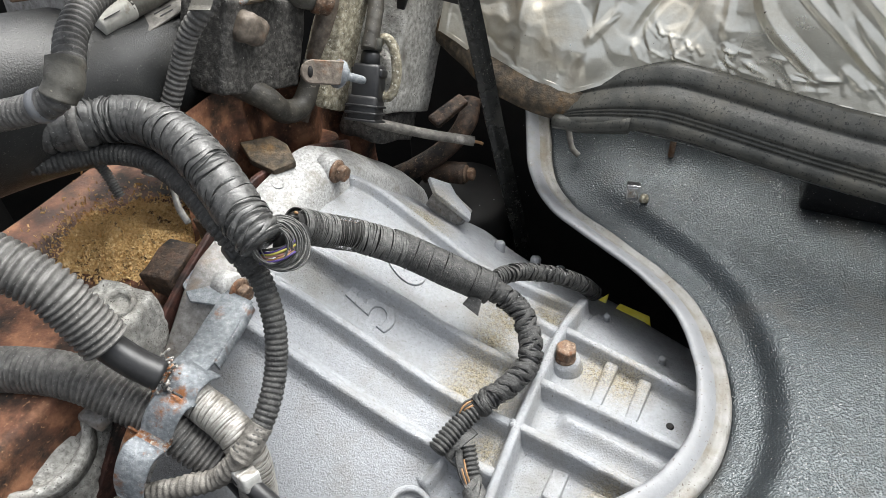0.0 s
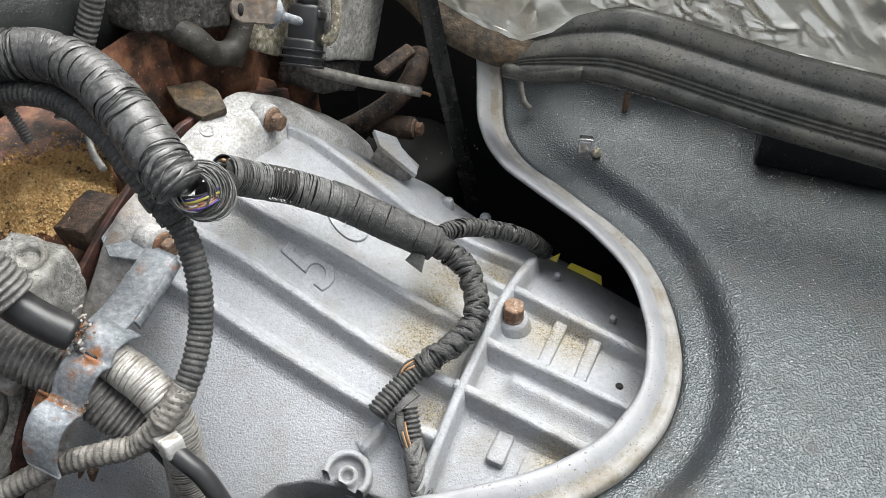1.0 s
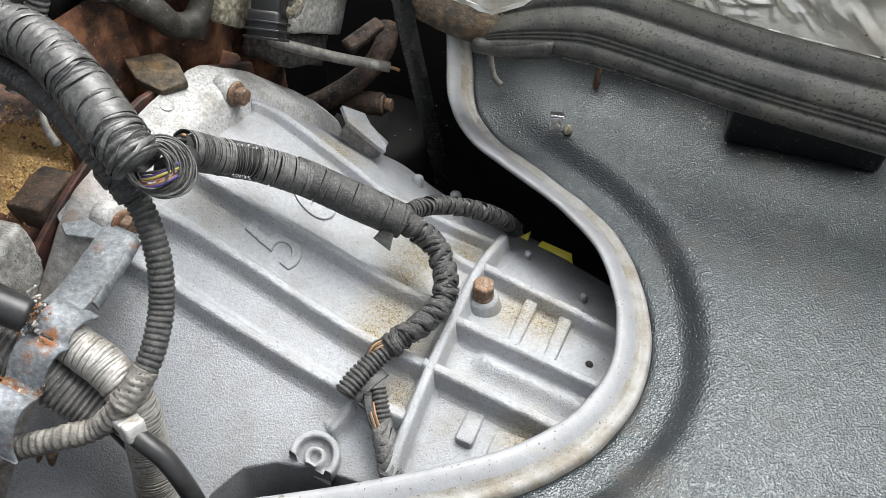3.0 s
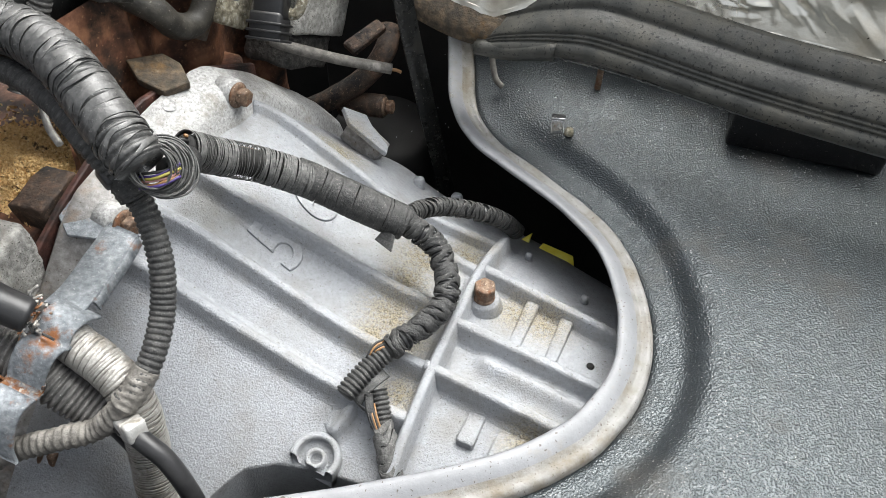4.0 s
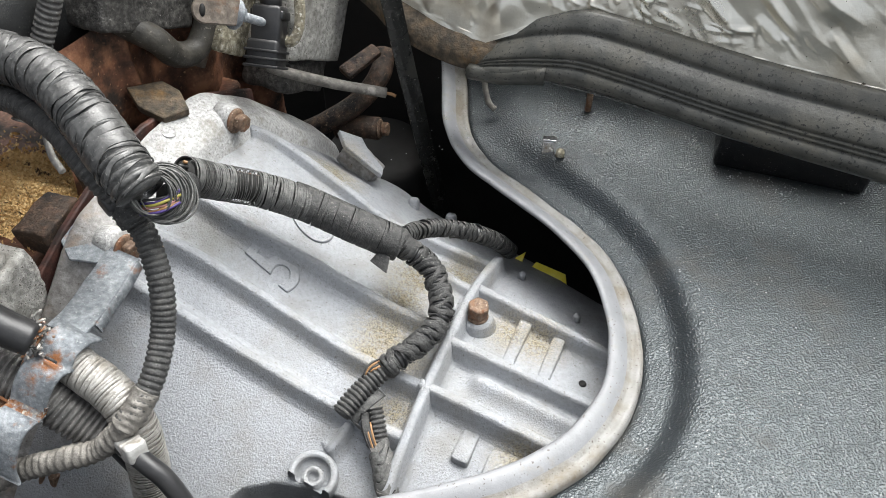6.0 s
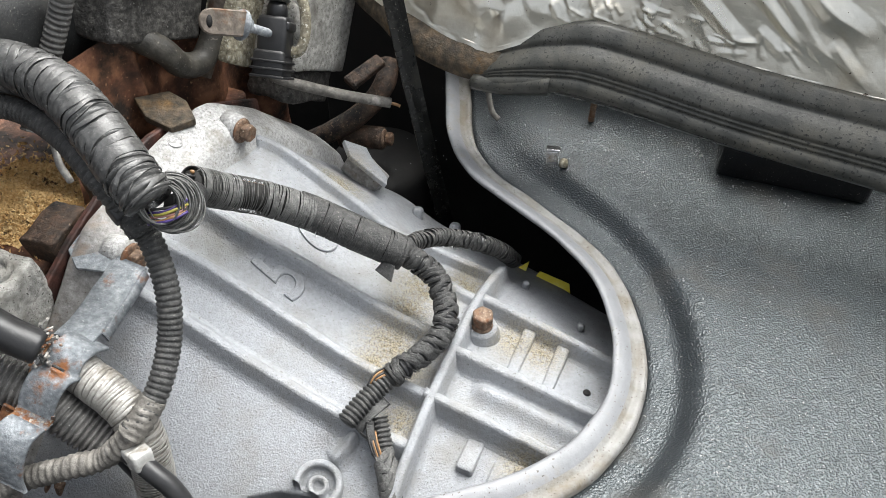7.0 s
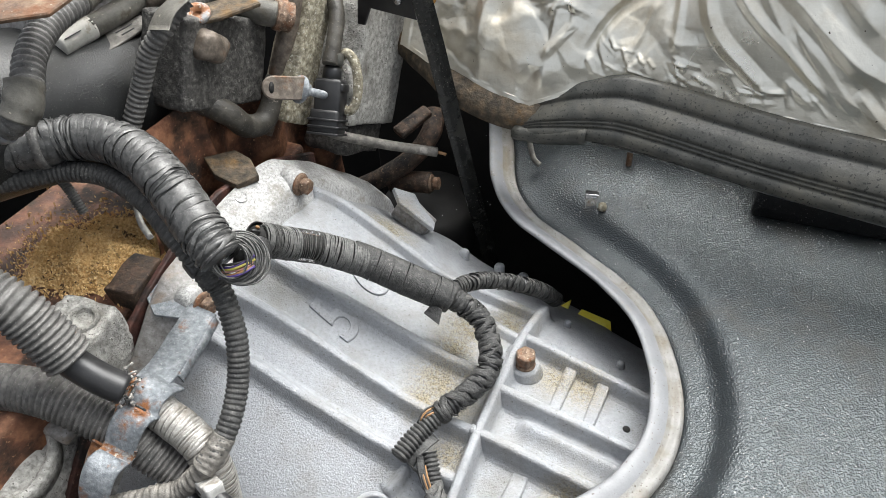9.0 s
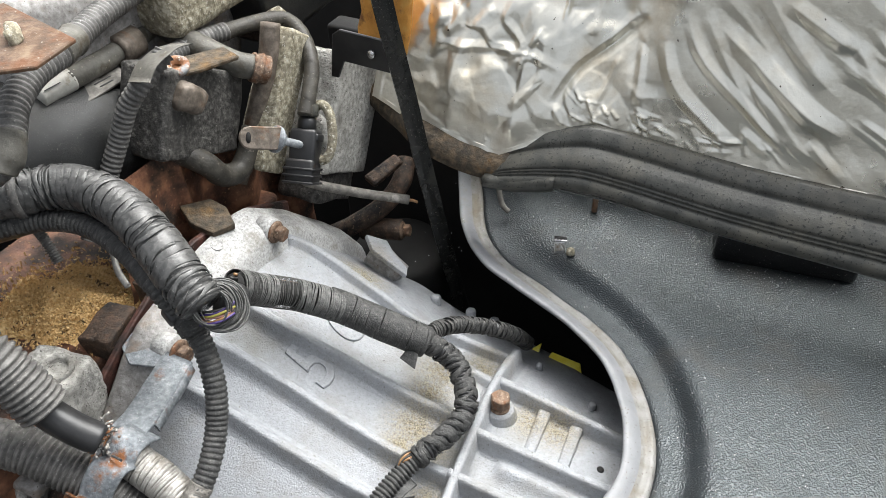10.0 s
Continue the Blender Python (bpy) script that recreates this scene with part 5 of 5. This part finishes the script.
    run("upright_conduit", "grey corrugated conduit standing behind the harness", "conduit", [(-0.052, 0.540, 0.232), (-0.066, 0.524, 0.219), (-0.081, 0.519, 0.202), (-0.094, 0.514, 0.176), (-0.106, 0.506, 0.152), (-0.115, 0.497, 0.136), (-0.125, 0.48, 0.11)], 0.0076, M_DUSTY, corrugated(0.0042, 0.18), 0.0008)
    o = run("loose_conduit", "sagging grey corrugated conduit with old tape", "conduit", [(-0.085, 0.62, 0.25), (-0.101, 0.565, 0.25), (-0.109, 0.511, 0.25), (-0.117, 0.476, 0.25), (-0.119, 0.446, 0.244), (-0.117, 0.424, 0.233), (-0.125, 0.4185, 0.222), (-0.136, 0.417, 0.215), (-0.169, 0.420, 0.206), (-0.22, 0.42, 0.20)], 0.0098, M_DUSTY, corrugated(0.0042, 0.16), 0.0009)
    put("tape_cuff", tube([(-0.1185, 0.428, 0.238), (-0.1185, 0.419, 0.230), (-0.123, 0.413, 0.222)], 0.0112, 0.0015, 16, wrapped(0.012, 0.1, 3, 0.12)), M_HOSE, o)
    put("white_band", lathe([(0.0098, -0.003), (0.0108, -0.0026), (0.0108, 0.0026), (0.0098, 0.003)], axis_pose((-0.138, 0.4172, 0.2145), (1, 0.0, 0.35))), M_WHITE, o, "white marker band")
    put("tape_cuff", tube([(-0.107, 0.530, 0.25), (-0.110, 0.506, 0.25)], 0.0108, 0.0015, 16, wrapped(0.012, 0.1, 5, 0.12)), M_HOSE, o)
    o = run("taped_tube", "grey tube with white tape at its end", "tube", [(-0.128, 0.541, 0.212), (-0.111, 0.572, 0.212), (-0.099, 0.602, 0.212), (-0.08, 0.66, 0.212)], 0.0085, M_HOSE, lumpy(7, 0.05))
    put("tape_end", tube([(-0.142, 0.517, 0.212), (-0.135, 0.530, 0.212), (-0.127, 0.543, 0.212)], 0.0088, 0.0015, 18, lumpy(2, 0.03)), M_LABEL, o, "white paper label")
    for k, (a, b) in enumerate(((0.08, 0.62), (0.22, 0.80), (0.10, 0.66))):
        q = [Vector((-0.1415, 0.518, 0.212)).lerp(Vector((-0.1285, 0.5405, 0.212)), f) + Vector((0.0062 - 0.0040 * k, -0.0035 + 0.0022 * k, 0.0056 + 0.0014 * k)) for f in (a, (a + b) / 2, b)]
        put("print_line", tube([tuple(p) for p in q], 0.0004, 0.002, 6), M_BLACK, o)
    put("clip", lathe([(0.010, -0.012), (0.0128, -0.011), (0.0128, 0.011), (0.010, 0.012)], axis_pose((-0.101, 0.596, 0.212), (0.4, 0.9, 0))), M_BROWN, o)
    put("sleeve_flap", slab([(-0.02, -0.008), (0.022, -0.006), (0.024, 0.006), (-0.016, 0.009)], 0.003, Matrix.Translation((-0.113, 0.556, 0.198)) @ Matrix.Rotation(radians(58), 4, "Z") @ Matrix.Rotation(radians(25), 4, "X"), 0.001), M_GREYTAPE, o)
    for k in range(2):
        put("print_line", block((0.016 - 0.004 * k, 0.0009, 0.0008), Matrix.Translation((-0.113, 0.556, 0.198)) @ Matrix.Rotation(radians(58), 4, "Z") @ Matrix.Rotation(radians(25), 4, "X") @ Matrix.Translation((0.004, 0.002 - 0.004 * k, 0.0033)), 0.0002), M_BLACK, o)
    run("heater_hose", "dark rubber hose bending below the cast block", "hose", [(-0.15, 0.60, 0.15), (-0.115, 0.575, 0.152), (-0.080, 0.550, 0.150), (-0.049, 0.550, 0.130), (-0.040, 0.560, 0.110), (-0.029, 0.576, 0.103), (-0.021, 0.590, 0.114), (-0.015, 0.598, 0.132)], 0.0098, M_OLDHOSE, lumpy(9, 0.06))
    # dark drum on the left
    o = thing("air_duct", "dark grey painted rounded air duct", "duct")
    put("shell", tube([at(-0.27, -0.22, 0.19), at(-0.225, -0.08, 0.178), at(-0.205, 0.0, 0.160), at(-0.198, 0.055, 0.146), at(-0.196, 0.075, 0.140)], 0.058, 0.005, 40, lumpy(2, 0.03, 12)), M_DRUM, o)
    put("rim", tube([at(-0.150, 0.072, 0.190), at(-0.142, 0.074, 0.165), at(-0.142, 0.068, 0.138), at(-0.15, 0.055, 0.11)], 0.010, 0.004, 14, lumpy(5, 0.1)), M_GRIME, o)
    # rusty plate
    o = thing("rusty_plate", "rust-brown flat plate with a pale plug", "plate")
    put("plate", slab([(-0.06, 0.03), (-0.02, -0.03), (0.022, -0.022), (0.036, 0.006), (-0.02, 0.05)], 0.003, Matrix.Translation((-0.102, 0.440, 0.285)) @ Matrix.Rotation(radians(6), 4, "X"), 0.0008, 1), M_PLATE, o)
    put("plug", block((0.008, 0.014, 0.009), Matrix.Translation((-0.101, 0.447, 0.291)) @ Matrix.Rotation(radians(25), 4, "Z"), 0.003, 0.003, 3), M_LICHEN, o, "crumbling pale plug")
    # pale things at the back
    o = thing("intake_casting", "pale dusty cast intake at the back of the engine", "engine part")
    put("body", block((0.10, 0.24, 0.10), uvz(-0.23, 0.12, 0.21) @ Matrix.Rotation(radians(-10), 4, "X"), 0.012, 0.002, 6, 8), M_FLANGE, o)
    put("top", block((0.06, 0.10, 0.05), uvz(-0.175, 0.165, 0.235), 0.008, 0.0018, 5, 9), M_LICHEN, o)
    o = thing("rear_housing", "dark grey housing with a mounting nut", "engine part")
    put("body", block((0.06, 0.14, 0.10), uvz(-0.17, 0.29, 0.21), 0.008, 0.003, 4, 4), M_DRUM, o)
    put("nut", hexagon(0.011, 0.01, axis_pose(at(-0.135, 0.225, 0.187), (0.6, -0.5, 0.5))), M_LICHEN, o)
    # strap and its bracket
    o = thing("hanging_strap", "black rubber strap hanging past the opening", "strap")
    c, s = spline([(0.098, 0.585, 0.31), (0.104, 0.60, 0.24), (0.121, 0.625, 0.13), (0.133, 0.638, 0.05), (0.147, 0.643, -0.03), (0.162, 0.646, -0.11), (0.175, 0.65, -0.18)], 0.008)
    k = [(-0.0085, -0.002), (-0.008, -0.004), (0.008, -0.004), (0.0085, -0.002), (0.0085, 0.002), (0.003, 0.003), (-0.003, 0.003), (-0.0085, 0.002)]
    verts = [p + np.array([0.95, 0.3, 0]) * a + np.array([0.3, -0.95, 0]) * b for p in c for a, b in k]
    put("band", mesh_from(verts, [(i * 8 + j, i * 8 + (j + 1) % 8, (i + 1) * 8 + (j + 1) % 8, (i + 1) * 8 + j) for i in range(len(c) - 1) for j in range(8)], False), M_BEAD, o)
    face = Matrix(((CA, 0, SA, 0), (SA, 0, -CA, 0), (0, 1, 0, 0), (0, 0, 0, 1)))
    put("bracket", slab([(-0.064, -0.016), (-0.060, 0.012), (-0.052, 0.018), (0.006, 0.016), (0.006, -0.014), (-0.05, -0.012), (-0.058, -0.03), (-0.066, -0.03)], 0.003, Matrix.Translation(at(-0.010, 0.222, 0.176)) @ face, 0.0008, 1), M_BLACK, o)
    put("rivet", lathe([(0.004, 0), (0.0035, 0.002), (0, 0.0025)], Matrix.Translation(at(-0.030, 0.218, 0.178)) @ face, 12), M_STEEL, o)
    # cut lead
    o = thing("cut_lead", "grey sheathed lead with bare copper at its cut end", "cable")
    put("sheath", tube([(0.015, 0.617, 0.062), (0.028, 0.619, 0.054), (0.069, 0.632, 0.032), (0.115, 0.637, 0.018)], 0.0048, 0.003, 12, lumpy(2, 0.05)), M_GREYTAPE, o)
    put("core", tube([(0.113, 0.637, 0.018), (0.120, 0.637, 0.0165), (0.124, 0.636, 0.015)], 0.0016, 0.002, 8), M_WIRE[3], o)
    # rusty parts in the gap
    o = thing("exhaust_bracket", "dark rusty folded exhaust bracket deep in the gap", "bracket")
    put("arm", slab([(0, 0), (0.034, 0.026), (0.044, 0.016), (0.012, -0.012)], 0.010, Matrix.Translation((0.066, 0.700, 0.0)) @ Matrix.Rotation(radians(30), 4, "X"), 0.003), M_DARKRUST, o)
    put("pipe", tube([(0.112, 0.735, 0.0), (0.106, 0.713, -0.014), (0.085, 0.697, -0.034), (0.05, 0.690, -0.055), (0.02, 0.69, -0.07)], 0.011, 0.005, 14, lumpy(1, 0.06)), M_DARKRUST, o)
    o = thing("starter_body", "near-black round housing with a rusty bolt", "housing")
    put("body", lathe([(0.0, 0.0), (0.05, 0.0), (0.056, -0.01), (0.06, -0.12)], Matrix.Translation((0.100, 0.70, -0.095)), 32), M_DARK, o)
    hex_bolt(o, (0.104, 0.684, -0.060), (0.95, -0.25, 0.1), 0.0075)
    put("boss", tube([(0.06, 0.70, -0.07), (0.085, 0.69, -0.062), (0.104, 0.684, -0.060)], 0.012, 0.005, 14), M_DARKRUST, o)
    # flat yellow pieces under the floor, in place of something sunlit further below
    o = thing("yellow_glimpse", "flat yellow pieces standing for something sunlit below the opening", "plastic part")
    put("body", slab([(-0.0051, 0.015), (0.0208, -0.0018), (0.0189, -0.0249), (-0.0145, 0.0031)], 0.003, Matrix.Translation((0.26, 0.52, -0.108)), 0.0006, 1), M_YELLOW, o)
    put("end_piece", slab([(-0.0138, 0.0282), (-0.0199, 0.0117), (-0.0289, 0.0176)], 0.003, Matrix.Translation((0.26, 0.52, -0.108)), 0.0006, 1), M_YELLOW, o)


build_upper()


# ---- small fittings on the floor ----
def build_fittings():
    o = thing("spring_clip", "small bright steel spring clip on the floor", "clip")
    m = Matrix.Translation((0.2585, 0.572, 0.0)) @ Matrix.Rotation(radians(-10), 4, "Z")
    put("spring", block((0.0105, 0.0025, 0.013), m @ Matrix.Translation((0, -0.003, 0.006)) @ Matrix.Rotation(radians(-12), 4, "X"), 0.0008), M_STEEL, o)
    put("top", block((0.0125, 0.008, 0.002), m @ Matrix.Translation((0.0005, 0.001, 0.0132)) @ Matrix.Rotation(radians(-8), 4, "X"), 0.0008), M_STEEL, o)
    put("stub", lathe([(0.0045, 0), (0.0035, 0.005), (0, 0.006)], Matrix.Translation((0.2685, 0.5665, 0.0)), 10), M_LICHEN, o)
    o = thing("wire_hook", "bent grey wire hook below the seal", "hook")
    put("wire", tube([(0.206, 0.655, 0.03), (0.208, 0.648, 0.014), (0.211, 0.640, 0.004), (0.217, 0.637, -0.002)], 0.0028, 0.002, 10), M_GREYTAPE, o)
    o = thing("rusty_peg", "rusty brown peg hanging from the seal", "peg")
    put("peg", block((0.0055, 0.005, 0.026), Matrix.Translation((0.301, 0.620, 0.020)), 0.0016), M_BOLT, o)
    o = thing("floor_bracket", "black pressed steel box bracket under the seal", "bracket")
    put("box", block((0.125, 0.07, 0.052), uvz(0.341, 0.330, 0.026, 8), 0.004), M_GLOSS, o)
    # grit strewn over the floor
    r = random.Random(4)
    verts, faces = [], []
    for i in range(760):
        if i >= 420:
            # a line of dust from the clip past the box bracket
            f = r.random()
            p, q = (((0.272, 0.563), (0.389, 0.546)) if r.random() < 0.5 else ((0.389, 0.546), (0.471, 0.508))) if i < 680 else ((0.39, 0.577), (0.39, 0.577))
            x, y = p[0] + (q[0] - p[0]) * f + r.gauss(0, 0.003), p[1] + (q[1] - p[1]) * f + r.gauss(0, 0.006)
        elif i < 150:
            x, y = 0.26 + r.gauss(0, 0.05), 0.60 + r.gauss(0, 0.03)
        else:
            x, y = r.uniform(0.31, 0.55), r.uniform(0.24, 0.6)
        if i < 420 and x < 0.335 and y < 0.56:
            continue
        s = r.uniform(0.0004, 0.0011) * (2.0 if i % 40 == 0 else 0.7 if i >= 420 else 1)
        n = len(verts)
        for k in range(4):
            a = k * 2.1 + r.random()
            verts.append((x + s * math.cos(a) * (k < 3), y + s * math.sin(a) * (k < 3), 0.0002 + toe(x, y) + (s if k == 3 else 0)))
        faces += [(n, n + 1, n + 3), (n + 1, n + 2, n + 3), (n + 2, n, n + 3)]
    tagged(put("grit", mesh_from(verts, faces, False), M_PALE), "pale grit strewn over the black floor", "grit", kind="stuff")


build_fittings()


# ---- wood chips on the engine ledge ----
def build_chips():
    r = random.Random(9)
    verts, faces = [], []
    n = 40
    for i in range(n + 1):
        for j in range(n + 1):
            x, y = -0.235 + 0.135 * i / n, 0.43 + 0.115 * j / n
            d2 = ((x + 0.160) / 0.070) ** 2 + ((y - 0.482) / 0.052) ** 2
            verts.append(Vector((x, y, 0.036 + 0.024 * math.exp(-d2 * 1.3) * (0.7 + 0.7 * noise.noise((x * 50, y * 50, 0))) + 0.001 * noise.noise((x * 400, y * 400, 0)))))
    faces += [(i * (n + 1) + j, (i + 1) * (n + 1) + j, (i + 1) * (n + 1) + j + 1, i * (n + 1) + j + 1) for i in range(n) for j in range(n)]
    for i in range(15000):
        a, d = r.uniform(0, 2 * math.pi), abs(r.gauss(0, 0.5))
        x, y = -0.160 + 0.068 * d * math.cos(a), 0.482 + 0.052 * d * math.sin(a)
        top = max(0.0455, 0.037 + 0.024 * math.exp(-d * d * 1.3) * (0.7 + 0.7 * noise.noise((x * 50, y * 50, 0))))
        z = top + r.random() * 0.0015
        s = r.uniform(0.0006, 0.0021)
        q = Euler((r.uniform(0, 6), r.uniform(0, 6), r.uniform(0, 6))).to_matrix()
        n = len(verts)
        for c in ((-s, -s * 0.5, 0), (s, -s * 0.4, 0.0002), (s * 0.8, s * 0.5, 0), (-s * 0.9, s * 0.4, 0.0003), (0, 0, s * 0.5)):
            verts.append(Vector((x, y, z)) + q @ Vector(c))
        faces += [(n, n + 3, n + 2, n + 1), (n, n + 1, n + 4), (n + 1, n + 2, n + 4), (n + 2, n + 3, n + 4), (n + 3, n, n + 4)]
    tagged(put("wood_chips", mesh_from(verts, faces, False), M_CHIPS), "heap of pale yellow wood chips and crumbs on the rusty ledge", "debris", kind="stuff")
    o = thing("loose_strand", "pale stiff strand of cut wire", "wire")
    put("strand", tube([(-0.094, 0.446, 0.125), (-0.089, 0.434, 0.118), (-0.081, 0.424, 0.112)], 0.0024, 0.002, 8, lumpy(1, 0.15)), M_BRAID, o)


build_chips()


# ---- what closes the place ----
def build_shell():
    def wall(name, size, place, mat, label):
        tagged(put(name, block(size, Matrix.Translation(place), 0.01), mat), label, "wall", kind="structure")
    # Ground and two added panels, coloured near-black so the gaps read as shade.
    wall("ground", (6, 6, 0.05), (0, 0.4, -0.55), M_DARK, "ground under the vehicle, near-black for the deep shade there")
    wall("wall_engine_bay", (0.05, 1.6, 0.9), (-0.75, 0.5, -0.1), M_DARK, "added near-black panel for the engine bay's deep shade")
    wall("wall_back", (1.1, 0.05, 0.75), (-0.25, 1.05, -0.15), M_DARK, "added near-black panel for the shade behind the engine")
    # Added slab out of view: it darkens what the floor mirrors on the right.
    tagged(put("wall_overhead_screen", block((1.2, 1.1, 0.05), uvz(0.94, 1.17, 0.78), 0.02), M_SCREEN), "unseen grey slab added overhead to darken the floor's reflections", "wall", kind="structure")
    # Unseen panel, added so that the floor by the clip mirrors something dark.
    tagged(put("wall_reflection_screen", block((1.9, 0.05, 0.84), uvz(0.65, 0.80, 0.27), 0.01), M_DARK), "unseen near-black panel added behind the foil to dim floor reflections", "wall", kind="structure")
    # Added panel behind the viewpoint; keeps low light off the near side.
    wall("wall_rear_screen", (2.4, 0.06, 0.50), (0.2, -0.50, 0.15), M_SCREEN, "unseen grey panel added to hold back light from behind")
    # Added panel; its near-black colour is the shade below the seal.
    tagged(put("wall_under_seal", block((0.95, 0.03, 0.5), uvz(0.30, 0.375, -0.13), 0.004), M_DARK), "added near-black panel for the shade behind the seal", "wall", kind="structure")


build_shell()
